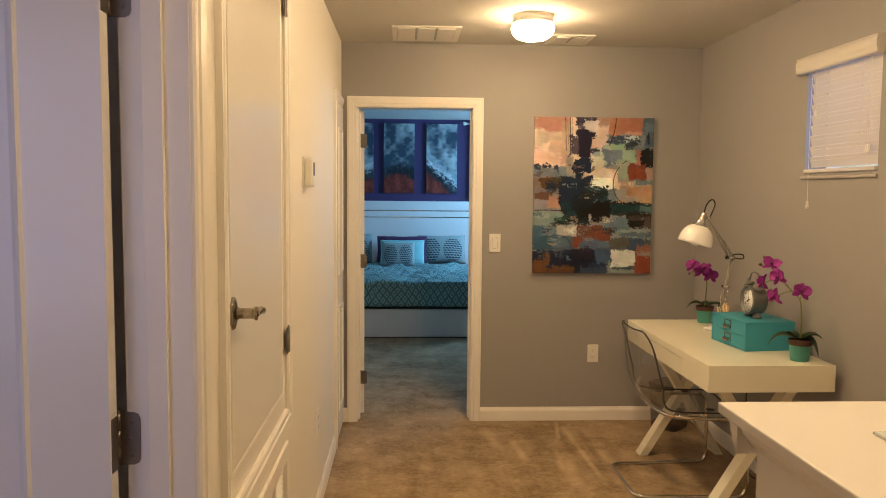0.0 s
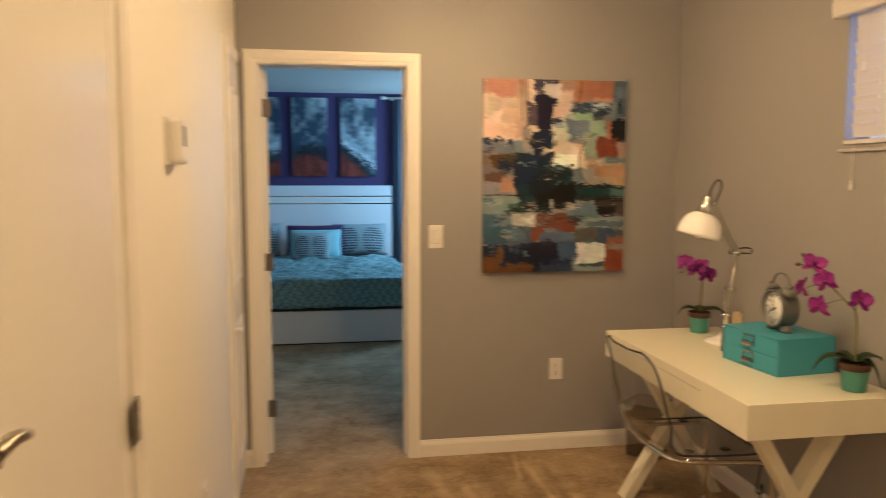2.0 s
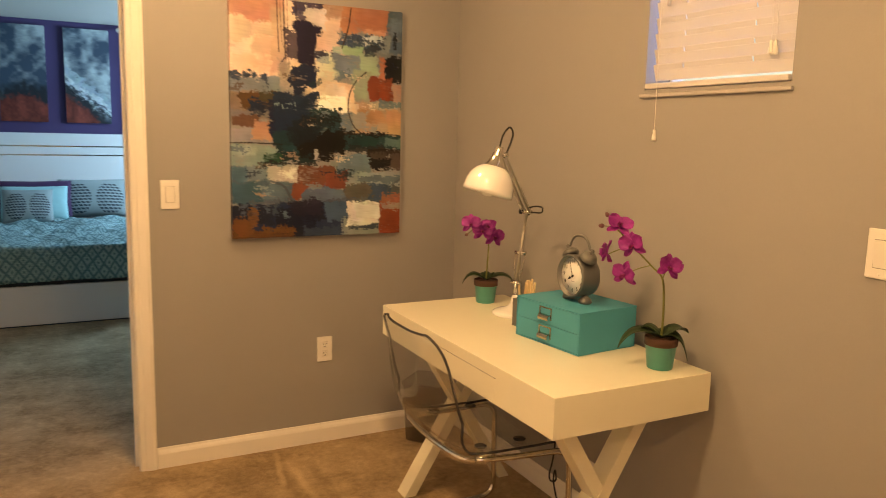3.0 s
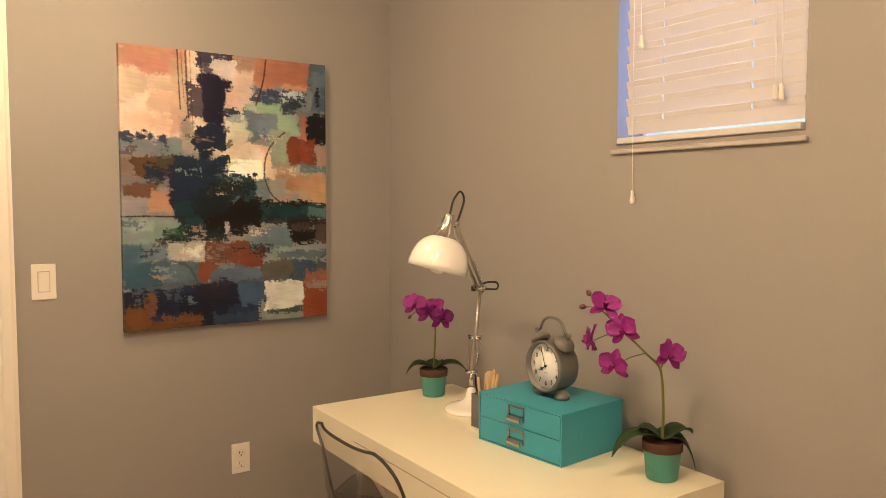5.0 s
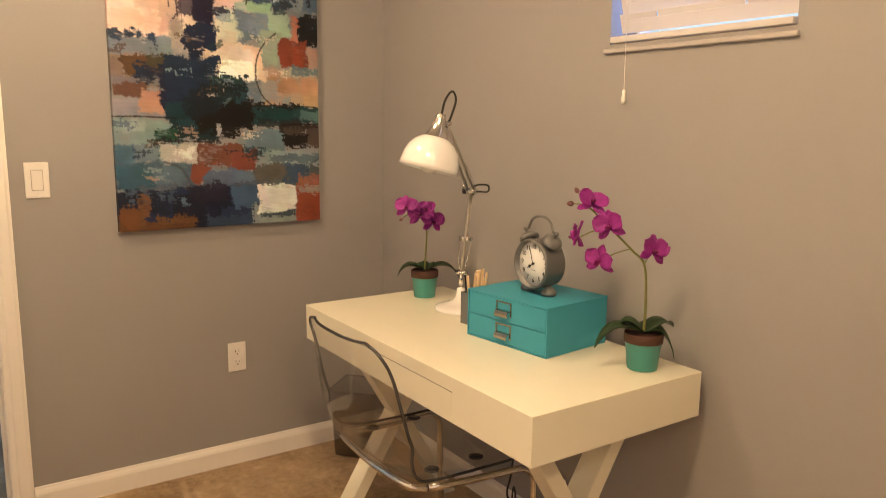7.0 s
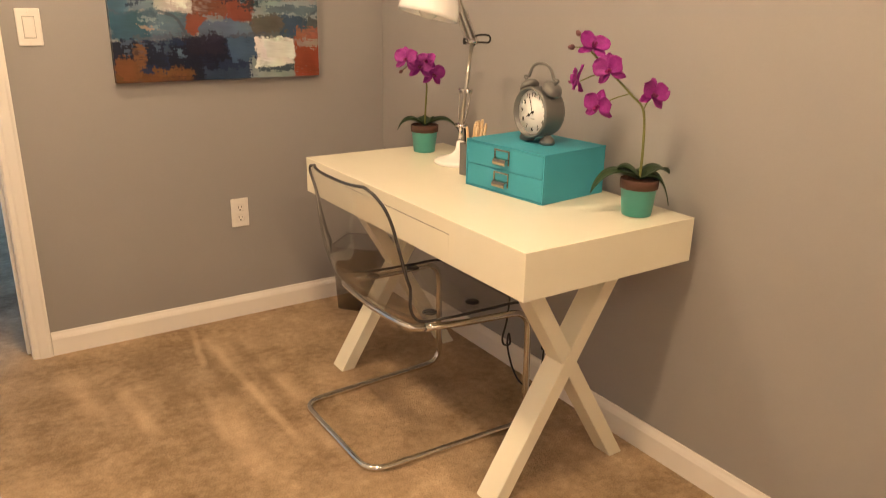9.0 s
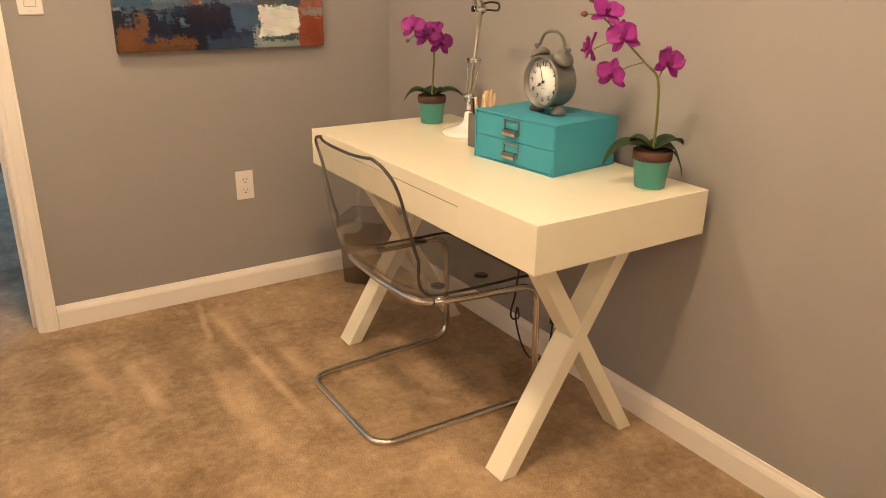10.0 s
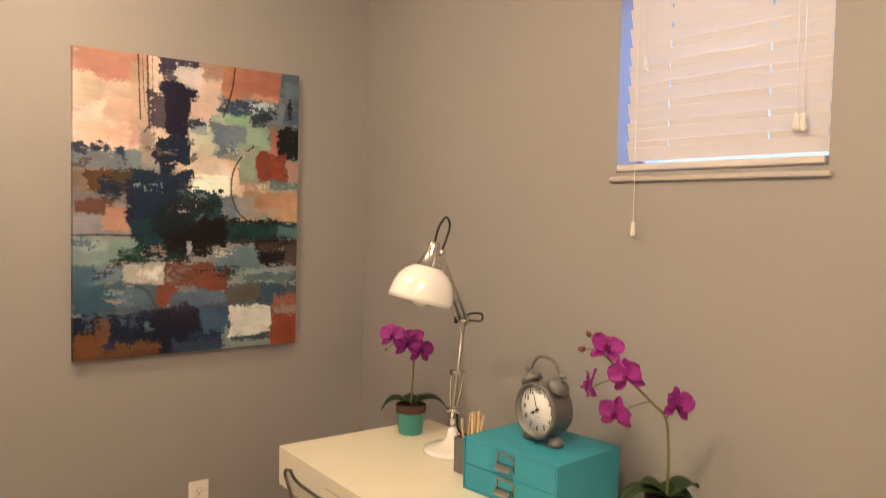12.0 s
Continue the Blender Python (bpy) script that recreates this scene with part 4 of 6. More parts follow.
def desk_lamp():
    bx, by = 2.092, 4.784
    l = thing("desk_lamp", "white and chrome swing-arm desk lamp, switched off", "lamp", (bx, by, DT))
    bm = bmesh.new()
    turned(bm, pose(bx, by, DT), lathe, ((0, 0), (0.086, 0), (0.088, 0.005), (0.086, 0.010), (0.076, 0.015), (0.058, 0.020), (0.040, 0.026), (0.027, 0.033), (0.018, 0.044), (0.013, 0.072), (0, 0.076)), 40)
    part("base", bm, ENAMEL, l, "white enamelled domed base")
    a0, el, jt = Vector((bx, by, DT + 0.080)), Vector((2.148, 4.812, 1.158)), Vector((1.958, 4.694, 1.378))
    bm = bmesh.new()
    tube(bm, (a0, a0 + Vector((0.002, 0.001, 0.05))), 0.008, 12)
    part("post", bm, CHROME, l)
    side = Vector((0.011, -0.016, 0)) * 0.30
    low = a0 + Vector((0.002, 0.001, 0.045))
    bm = bmesh.new()
    tube(bm, (low, el), 0.0062, 12)
    part("lower_arm", bm, SATIN, l)
    clamp = low.lerp(el, 0.42)
    bm = bmesh.new()
    tube(bm, (clamp - side * 4.0, clamp + side * 4.0), 0.0055, 10)
    part("spring_clamp", bm, CHROME, l)
    m2 = el.lerp(jt, 0.42)
    d = m2 - el
    w = d.cross(Vector((0, 1, 0))).normalized()
    for s in (-1, 1):
        bm = bmesh.new()
        tube(bm, (clamp + side * s * 3.6, clamp.lerp(low, 0.55) + side * s * 2.6, low + side * s * 1.2), 0.0017, 8)
        part("spring_rod", bm, CHROME, l)
        bm = bmesh.new()
        coil = [low.lerp(clamp, 0.12 + 0.40 * k / 60) + side * s * (1.6 + 1.4 * k / 60) + Vector((math.cos(k * 0.9), math.sin(k * 0.9), 0)) * 0.0026 for k in range(61)]
        tube(bm, coil, 0.0012, 5)
        part("spring", bm, CHROME, l, "coiled steel spring")
        bm = bmesh.new()
        tube(bm, (el + side * s * 1.5, jt + side * s * 1.5), 0.0040, 10)
        part("upper_arm", bm, SATIN, l)
        bm = bmesh.new()
        coil = [el + side * s * 1.5 - w * 0.010 * s + d * (k / 70) + (w * math.cos(k * 0.9) + Vector((0, 1, 0)) * math.sin(k * 0.9)) * 0.0028 for k in range(71)]
        tube(bm, coil, 0.0013, 5)
        part("spring", bm, CHROME, l, "coiled steel spring")
    for p, r in ((low, 0.010), (el, 0.012), (jt, 0.010), (low.lerp(el, 0.40), 0.006)):
        bm = bmesh.new()
        tube(bm, (p - side * 3.4, p + side * 3.4), r * 0.75, 12)
        part("joint", bm, CHROME, l)
    bm = bmesh.new()
    tube(bm, (el - side * 5.0, el - side * 3.4), 0.011, 14)
    part("knob", bm, RUBBER, l, "black clamping knob")
    # head: its axis leans out over the desk
    tip, down = Vector((1.934, 4.678, 1.402)), Vector((1.893, 4.684, 1.243))
    axis = (down - tip).normalized()
    hm = Matrix.Translation(tip) @ axis.to_track_quat('Z', 'Y').to_matrix().to_4x4()
    bm = bmesh.new()
    turned(bm, hm, lathe, ((0, -0.004), (0.013, -0.004), (0.016, 0.004), (0.018, 0.020), (0.022, 0.040), (0.030, 0.058), (0.041, 0.071), (0.043, 0.074), (0.040, 0.076), (0, 0.076)), 36)
    part("socket_cone", bm, CHROME, l, "polished chrome neck")
    bm = bmesh.new()
    turned(bm, hm, lathe, ((0.030, 0.064), (0.044, 0.070), (0.062, 0.083), (0.076, 0.102), (0.085, 0.126), (0.089, 0.152), (0.090, 0.166), (0.0875, 0.166), (0.0865, 0.150), (0.082, 0.126), (0.073, 0.104), (0.060, 0.087), (0.042, 0.074), (0.030, 0.068)), 44)
    part("shade", bm, ENAMEL, l, "glossy white dome shade")
    bm = bmesh.new()
    turned(bm, hm, lathe, ((0.014, 0.078), (0.014, 0.105), (0.024, 0.125), (0.030, 0.145), (0.027, 0.163), (0.015, 0.174), (0, 0.177)), 24)
    part("bulb", bm, BULB, l)
    bm = bmesh.new()
    tube(bm, (jt, tip + axis * 0.020), 0.006, 10)
    part("head_bracket", bm, CHROME, l)
    bm = bmesh.new()
    tube(bm, smooth_line((tip + axis * -0.004, tip + Vector((0.012, -0.002, 0.045)), tip + Vector((0.045, 0.010, 0.072)), tip + Vector((0.066, 0.020, 0.048)), tip + Vector((0.050, 0.020, 0.0)), jt + Vector((0.012, 0.01, -0.012))), 7), 0.0035, 8)
    part("cord", bm, RUBBER, l, "black looped cord")
    bm = bmesh.new()
    tube(bm, smooth_line((el + Vector((0.0, 0, 0.012)), el + Vector((0.030, -0.003, 0.020)), el + Vector((0.062, -0.010, 0.016)), el + Vector((0.060, -0.010, -0.004)), el + Vector((0.026, 0.0, -0.004)), el + Vector((0.004, 0.004, -0.016))), 7), 0.0032, 8)
    part("cord", bm, RUBBER, l, "black looped cord")
    bm = bmesh.new()
    tube(bm, smooth_line((low + Vector((0.006, 0.004, 0.02)), low + Vector((0.028, 0.018, -0.02)), Vector((bx + 0.05, by + 0.035, DT + 0.05)), Vector((bx + 0.10, by + 0.05, DT + 0.012)), Vector((bx + 0.152, by + 0.06, DT + 0.006)), Vector((bx + 0.172, by + 0.06, DT - 0.04))), 6), 0.003, 8)
    part("cord", bm, RUBBER, l, "black cord")


desk_lamp()


def pencil_cup():
    x, y = 2.026, 4.612
    c = thing("pencil_cup", "dark gray metal cup full of wooden sticks", "cup", (x, y, DT))
    bm = bmesh.new()
    w, h = 0.033, 0.100
    for a in ((-w, -w, -w + 0.002, w), (w - 0.002, -w, w, w), (-w + 0.002, -w, w - 0.002, -w + 0.002), (-w + 0.002, w - 0.002, w - 0.002, w)):
        turned(bm, pose(x, y, DT, 0, 0, 4), box, a[0], a[1], 0, a[2], a[3], h, bevel=0.0006)
    turned(bm, pose(x, y, DT, 0, 0, 4), box, -w + 0.002, -w + 0.002, 0, w - 0.002, w - 0.002, 0.003)
    part("cup", bm, MESH_METAL, c)


pencil_cup()
rnd = random.Random(5)
for k in range(13):
    a = rnd.uniform(0, 6.28)
    x, y = 2.026 + 0.020 * math.cos(a) * rnd.random(), 4.612 + 0.022 * math.sin(a)
    lean = Vector((rnd.uniform(-0.010, 0.016), rnd.uniform(-0.022, 0.012), 0))
    p0, p1 = Vector((x, y, DT + 0.004)), Vector((x, y, DT + rnd.uniform(0.150, 0.176))) + lean
    bm = bmesh.new()
    tube(bm, (p0, p0.lerp(p1, 0.96), p1), 0.0046, 6, taper=(0.0046, 0.0046, 0.0034))
    solo("wooden_stick", bm, WOODSTICK, "pale wooden pencil standing in the cup", "pencil", group="pencils in the cup")


# ---- orchids ----
def petal(bm, m, length, width, bend, cup):
    """A thin rounded petal along local y, curled."""
    rows = 10
    grid = []
    for i in range(rows + 1):
        s = i / rows
        w = width * 0.5 * (math.sin(math.pi * (0.07 + 0.93 * s) ** 1.25) ** 0.6 if s < 1 else 0.22)
        row = []
        for j in range(7):
            u = j / 3 - 1
            row.append(bm.verts.new(m @ Vector((u * w, s * length, bend * s * s + cup * u * u * width + 0.0028 * s * math.sin(5 * u + 8 * s + 40 * width)))))
        grid.append(row)
    for i in range(rows):
        for j in range(6):
            bm.faces.new((grid[i][j], grid[i][j + 1], grid[i + 1][j + 1], grid[i + 1][j])).smooth = True


def flower(parent, place, facing, size, seed):
    size *= 1.12
    r = random.Random(seed)
    m = Matrix.Translation(place) @ Vector(facing).to_track_quat('Z', 'Y').to_matrix().to_4x4() @ pose(0, 0, 0, 0, 0, r.uniform(-15, 15))
    bm = bmesh.new()
    for ang, ln, wd in ((0, 0.95, 0.56), (-126, 0.92, 0.50), (126, 0.92, 0.50)):
        petal(bm, m @ pose(0, 0, -0.001, r.uniform(-8, 12), 0, ang + r.uniform(-8, 8)), size * ln, size * wd, -size * 0.25 * r.random(), 0.13)
    for ang in (62, -62):
        petal(bm, m @ pose(0, 0, 0.002, r.uniform(0, 22), 0, ang + r.uniform(-7, 7)), size * 0.98, size * 1.06, size * 0.22 * r.uniform(-1, 1), 0.12)
    f = part("flower", bm, PETAL, parent, "magenta silk orchid bloom")
    f.modifiers.new("thickness", 'SOLIDIFY').thickness = 0.0006
    bm = bmesh.new()
    petal(bm, m @ pose(0, 0, 0.004, 48, 0, 180), size * 0.48, size * 0.34, size * 0.16, 0.4)
    turned(bm, m @ pose(0, 0, 0.003), lathe, ((0, 0), (0.0045, 0.001), (0.0050, 0.006), (0.002, 0.010), (0, 0.011)), 12)
    part("heart", bm, PETAL_HEART, f, "dark magenta lip")


def orchid_leaf(parent, m, length, width, droop, lift):
    bm = bmesh.new()
    rows, grid = 12, []
    for i in range(rows + 1):
        s = i / rows
        w = width * 0.5 * max(0.04, math.sin(math.pi * (0.08 + 0.92 * s ** 0.8)) ** 0.65)
        y, z = length * s * (1 - 0.12 * s * s), lift * math.sin(math.pi * min(1, s * 0.8)) - droop * s ** 3
        grid.append([bm.verts.new(m @ Vector((u * w, y, z + abs(u) * w * 0.45))) for u in (-1, -0.5, 0, 0.5, 1)])
    for i in range(rows):
        for j in range(4):
            bm.faces.new((grid[i][j], grid[i][j + 1], grid[i + 1][j + 1], grid[i + 1][j])).smooth = True
    ob = part("leaf", bm, LEAF, parent)
    ob.modifiers.new("thickness", 'SOLIDIFY').thickness = 0.0015


def orchid(x, y, label, stem, blooms, buds, leaves, grow=1.0):
    o = thing("orchid", label, "plant", (x, y, DT), group="orchids on the desk")
    bm = bmesh.new()
    turned(bm, pose(x, y, DT), lathe, ((0, 0), (0.0365, 0), (0.038, 0.002), (0.0455, 0.070), (0.0462, 0.071)), 40)
    part("pot", bm, TEAL_POT, o, "teal glazed pot")
    bm = bmesh.new()
    turned(bm, pose(x, y, DT), lathe, ((0.0464, 0.071), (0.0485, 0.072), (0.0495, 0.094), (0.0470, 0.096), (0.0450, 0.090), (0.024, 0.092), (0, 0.093)), 40)
    part("soil", bm, SOIL, o, "dark brown rim and soil")
    bm = bmesh.new()
    line = smooth_line(stem, 8)
    tube(bm, line, 0.0028, 8, taper=[0.0036 - 0.0016 * k / len(line) for k in range(len(line))])
    st = part("stem", bm, STEM, o)
    for place, facing, size, seed, joint in blooms:
        bm = bmesh.new()
        p, j = Vector(place), Vector(joint)
        tube(bm, smooth_line((j, j.lerp(p, 0.5) + Vector((0, 0, 0.004)), p - Vector(facing).normalized() * 0.004), 5), 0.0016, 6)
        part("twig", bm, STEM, st)
        flower(o, place, facing, size * grow, seed)
    for place, joint, size in buds:
        bm = bmesh.new()
        p, j = Vector(place), Vector(joint)
        tube(bm, (j, p), 0.0014, 6)
        part("twig", bm, STEM, st)
        bm = bmesh.new()
        turned(bm, Matrix.Translation(p) @ (p - j).to_track_quat('Z', 'Y').to_matrix().to_4x4(), lathe, ((0, -0.002), (size * 0.5, 0.002), (size * 0.62, size * 0.6), (size * 0.4, size * 1.2), (0, size * 1.5)), 14)
        part("bud", bm, BUD, o)
    for turn, length, width, droop, lift in leaves:
        orchid_leaf(o, pose(x, y, DT + 0.091, 0, 0, turn), length, width, droop, lift)
    o.matrix_basis = pose(-0.018, -0.013, 0) @ o.matrix_basis        # pots stand a little out from the wall


orchid(2.150, 4.050, "potted silk orchid with five magenta blooms and two buds",
       ((2.150, 4.050, DT + 0.085), (2.152, 4.052, 0.95), (2.145, 4.057, 1.035), (2.122, 4.078, 1.070), (2.095, 4.110, 1.110), (2.072, 4.165, 1.160), (2.056, 4.192, 1.188)),
       (((2.128, 4.020, 1.076), (-0.25, -0.85, 0.30), 0.040, 1, (2.145, 4.057, 1.035)), ((2.072, 4.110, 1.130), (-0.85, -0.4, 0.1), 0.041, 2, (2.094, 4.115, 1.112)),
        ((2.066, 4.168, 1.180), (-0.45, -0.6, 0.75), 0.041, 3, (2.072, 4.165, 1.160)), ((2.068, 4.134, 1.040), (-0.85, -0.25, -0.1), 0.040, 4, (2.118, 4.082, 1.074)),
        ((2.036, 4.180, 1.099), (-0.45, 0.7, 0.05), 0.038, 5, (2.086, 4.128, 1.122))),
       (((2.050, 4.203, 1.208), (2.058, 4.188, 1.184), 0.011), ((2.038, 4.206, 1.180), (2.060, 4.184, 1.180), 0.012)),
       ((68, 0.150, 0.056, 0.045, 0.024), (-104, 0.100, 0.058, 0.004, 0.024), (-136, 0.088, 0.062, 0.070, 0.012), (40, 0.075, 0.05, 0.0, 0.026), (-30, 0.06, 0.045, 0.0, 0.02)))
orchid(2.110, 5.022, "small potted silk orchid with four crowded magenta blooms",
       ((2.110, 5.022, DT + 0.085), (2.114, 5.022, 0.93), (2.118, 5.024, 1.000), (2.108, 5.030, 1.045), (2.075, 5.034, 1.080), (2.050, 5.038, 1.098)),
       (((2.032, 5.020, 1.090), (-0.6, -0.75, 0.2), 0.039, 11, (2.055, 5.037, 1.094)), ((2.078, 5.004, 1.062), (-0.5, -0.8, 0.3), 0.042, 12, (2.085, 5.033, 1.07)),
        ((2.128, 5.002, 1.036), (-0.1, -0.95, 0.15), 0.040, 13, (2.112, 5.028, 1.03)), ((2.100, 4.992, 1.078), (-0.7, -0.4, 0.6), 0.034, 17, (2.100, 5.031, 1.052))),
       (((2.022, 5.030, 1.052), (2.070, 5.034, 1.082), 0.010),),
       ((66, 0.110, 0.052, 0.030, 0.024), (-116, 0.140, 0.052, 0.035, 0.024), (-60, 0.06, 0.045, 0.0, 0.024), (20, 0.055, 0.045, 0.0, 0.02)), 1.04)


# ---- power cord under the desk ----
cord = thing("extension_lead", "black power cord hanging under the desk to the outlet", "cable", (2.2, 4.5, 0.2))
bm = bmesh.new()
tube(bm, smooth_line(((2.12, 4.500, 0.648), (2.12, 4.508, 0.48), (2.12, 4.528, 0.29), (2.12, 4.548, 0.21), (2.122, 4.540, 0.185), (2.124, 4.512, 0.20), (2.122, 4.518, 0.235), (2.12, 4.520, 0.19), (2.122, 4.490, 0.12), (2.135, 4.460, 0.075), (2.175, 4.450, 0.060), (2.215, 4.455, 0.095), (2.238, 4.470, 0.150), (2.247, 4.480, 0.165)), 6), 0.0032, 8)
part("cable", bm, RUBBER, cord)
part("plug", boxes((E - 0.036, 4.469, 0.153, E - 0.009, 4.495, 0.177), bevel=0.004), RUBBER, cord, "black moulded plug")


# ---- white chest beside the hall ----
def chest():
    x0, x1, y0, y1, z1 = 1.014, 2.255, 1.72, 2.300, 1.080
    c = thing("chest", "tall white painted chest with a moulded cornice top", "cabinet", (1.6, 2.0, 0))
    part("top", boxes((x0, y0, z1 - 0.022, x1, y1, z1), bevel=0.003), CHEST, c)
    bm = bmesh.new()
    prof = [(0, 0), (0.010, 0.004), (0.010, 0.014), (0.016, 0.020), (0.030, 0.040), (0.034, 0.052), (0.042, 0.056), (0.042, 0.066), (0, 0.066)]
    zc = z1 - 0.0885
    extrude_profile(bm, prof, (x0 + 0.058, y0 + 0.058, zc), (x0 + 0.058, y1 - 0.016, zc), (-1, 0, 0), (0, 0, 1))
    extrude_profile(bm, prof, (x0 + 0.016, y1 - 0.058, zc), (x1 - 0.02, y1 - 0.058, zc), (0, 1, 0), (0, 0, 1))
    part("cornice", bm, CHEST, c)
    part("carcass", boxes((x0 + 0.058, y0 + 0.02, 0.06, x1 - 0.02, y1 - 0.058, z1 - 0.0225), (x0 + 0.05, y0 + 0.015, 0.0, x1 - 0.015, y1 - 0.05, 0.06), bevel=0.002), CHEST, c)
    for z0, z2 in ((0.10, 0.40), (0.42, 0.70), (0.72, 0.97)):
        f = part("drawer_front", boxes((x0 + 0.09, y0 + 0.004, z0, x1 - 0.05, y0 + 0.02, z2), bevel=0.003), CHEST, c)
        for x in (x0 + 0.35, x1 - 0.31):
            bm = bmesh.new()
            turned(bm, pose(x, y0 + 0.004, (z0 + z2) / 2, 90), lathe, ((0.007, 0), (0.006, 0.012), (0.014, 0.020), (0.013, 0.026), (0, 0.028)), 16)
            part("knob", bm, NICKEL, f)
    return z1


CZ = chest()
tray = thing("tray", "thin pale glossy tray lying on the white chest", "tray", (1.28, 2.08, CZ))
part("plate", boxes((1.205, 1.90, CZ, 1.42, 2.085, CZ + 0.008), bevel=0.003), material("pale_blue_gloss", (0.62, 0.66, 0.68), 0.15, vary=0.03, bump=0), tray)
for x in (1.212, 1.224):
    bm = bmesh.new()
    turned(bm, pose(x, 2.092, CZ), lathe, ((0, 0.004), (0.003, 0.003), (0.0035, 0)), 10)
    part("foot", bm, STEEL, tray)


# ---- paintings ----
def soft_noise(h, w, cell_v, cell_u, rng):
    """Smooth random field of h x w with cells of the given size."""
    gv, gu = int(h / cell_v) + 3, int(w / cell_u) + 3
    g = rng.random((gv, gu))
    v, u = np.arange(h) / cell_v, np.arange(w) / cell_u
    iv, iu = v.astype(int), u.astype(int)
    fv, fu = (v - iv)[:, None], (u - iu)[None, :]
    fv, fu = fv * fv * (3 - 2 * fv), fu * fu * (3 - 2 * fu)
    a, b = g[iv][:, iu], g[iv][:, iu + 1]
    c, d = g[iv + 1][:, iu], g[iv + 1][:, iu + 1]
    return (a * (1 - fu) + b * fu) * (1 - fv) + (c * (1 - fu) + d * fu) * fv - 0.5


def linear(rgb):
    grey = sum(rgb) / 3
    rgb = [grey + (c - grey) * 0.80 for c in rgb]
    return 0.92 * np.array([(c / 255 / 12.92) if c < 10 else ((c / 255 + 0.055) / 1.055) ** 2.4 for c in rgb])


class Canvas:
    """A painted surface laid on in brush strokes; u to the right, v down, both 0 to 1."""

    def __init__(self, w, h, ground, seed, pigment=linear):
        self.w, self.h, self.rng, self.pigment = w, h, np.random.default_rng(seed), pigment
        self.img = np.ones((h, w, 3)) * pigment(ground)
        self.grain = self.rng.random((257, 257)) - 0.5
        self.v, self.u = np.mgrid[0:h, 0:w]
        self.u, self.v = self.u / (w - 1), self.v / (h - 1)

    def field(self, rows, cols, cell, turn, stretch=1.0):
        """Random field over a window of the canvas, on a lattice turned by an angle and stretched along it."""
        y, x = np.mgrid[rows, cols].astype(float)
        c, k = math.cos(turn), math.sin(turn)
        a, b = (x * c + y * k) / (cell * stretch) + 4000.0, (y * c - x * k) / cell + 4000.0
        ia, ib = a.astype(int), b.astype(int)
        fa, fb = a - ia, b - ib
        fa, fb = fa * fa * (3 - 2 * fa), fb * fb * (3 - 2 * fb)
        g = self.grain
        n = len(g)
        oa, ob = self.rng.integers(0, n, 2)
        ia, ib = (ia + oa) % n, (ib + ob) % n
        ja, jb = (ia + 1) % n, (ib + 1) % n
        return (g[ib, ia] * (1 - fa) + g[ib, ja] * fa) * (1 - fb) + (g[jb, ia] * (1 - fa) + g[jb, ja] * fa) * fb

    def lay(self, edge, rgb, soft, rag, dry, cover):
        """Paint where edge is above 0: soft blends it in, rag makes the outline uneven, dry breaks it into bristle marks."""
        near = edge > -(rag * 2.2 + dry * 2.2 + soft)
        if not near.any():
            return
        vs, us = np.where(near.any(axis=1))[0], np.where(near.any(axis=0))[0]
        rows, cols = slice(vs[0], vs[-1] + 1), slice(us[0], us[-1] + 1)
        k = self.w / 420

        def f(cell, turn, stretch=1.0):
            return self.field(rows, cols, cell * k, turn, stretch)

        d = edge[rows, cols] + rag * (f(38, 0.4) * 1.7 + f(17, 1.1) * 1.1 + f(8, 2.0) * 0.7 + f(4, 0.7) * 0.4)
        d = d + dry * (f(2.4, 0.06, 6) * 0.7 + f(2.2, 1.5, 4) * 0.5 + f(1.8, 0.8) * 0.4 + f(5, 0.5) * 0.8)
        mask = np.clip(d / soft + 0.5, 0, 1)
        mask = mask * mask * (3 - 2 * mask) * cover
        worn = np.clip(f(30, 0.9) * 2 + f(6, 0.2) + f(2.0, 0.1, 5) * 1.2 - 0.55, 0, 1)
        mask = (mask * (1 - 0.55 * worn))[..., None]
        tone = 1 + 0.10 * f(2.4, 0.08, 9) + 0.08 * f(9, 1.3, 2) + 0.40 * f(55, 0.3) + 0.16 * f(18, 0.9)
        tint = np.stack([1 + 0.14 * f(36, t) for t in (0.1, 0.9, 1.7)], axis=-1)
        self.img[rows, cols] = self.img[rows, cols] * (1 - mask) + self.pigment(rgb) * tone[..., None] * tint * mask

    def stroke(self, u0, v0, u1, v1, rgb, soft=0.016, rag=0.014, dry=0.012, cover=1.0):
        edge = np.minimum(np.minimum(self.u - u0, u1 - self.u), np.minimum(self.v - v0, v1 - self.v) * 1.3)
        self.lay(edge, rgb, soft, rag, dry, cover)

    def dab(self, cu, cv, ru, rv, rgb, soft=0.016, rag=0.012, dry=0.010, cover=1.0):
        edge = (1 - np.hypot((self.u - cu) / ru, (self.v - cv) / rv)) * min(ru, rv)
        self.lay(edge, rgb, soft, rag, dry, cover)

    def line(self, pts, width, rgb, cover=0.8):
        pts = [p for p in smooth_line([(a, b, 0) for a, b in pts], 10)]
        dist = np.full(self.u.shape, 9.0)
        for p, q in zip(pts, pts[1:]):
            dx, dy = q.x - p.x, (q.y - p.y) * 1.3
            t = np.clip(((self.u - p.x) * dx + (self.v - p.y) * 1.3 * dy) / (dx * dx + dy * dy + 1e-9), 0, 1)
            dist = np.minimum(dist, np.hypot(self.u - p.x - t * dx, (self.v - p.y) * 1.3 - t * dy))
        hair = soft_noise(self.h, self.w, 4, 3, self.rng)
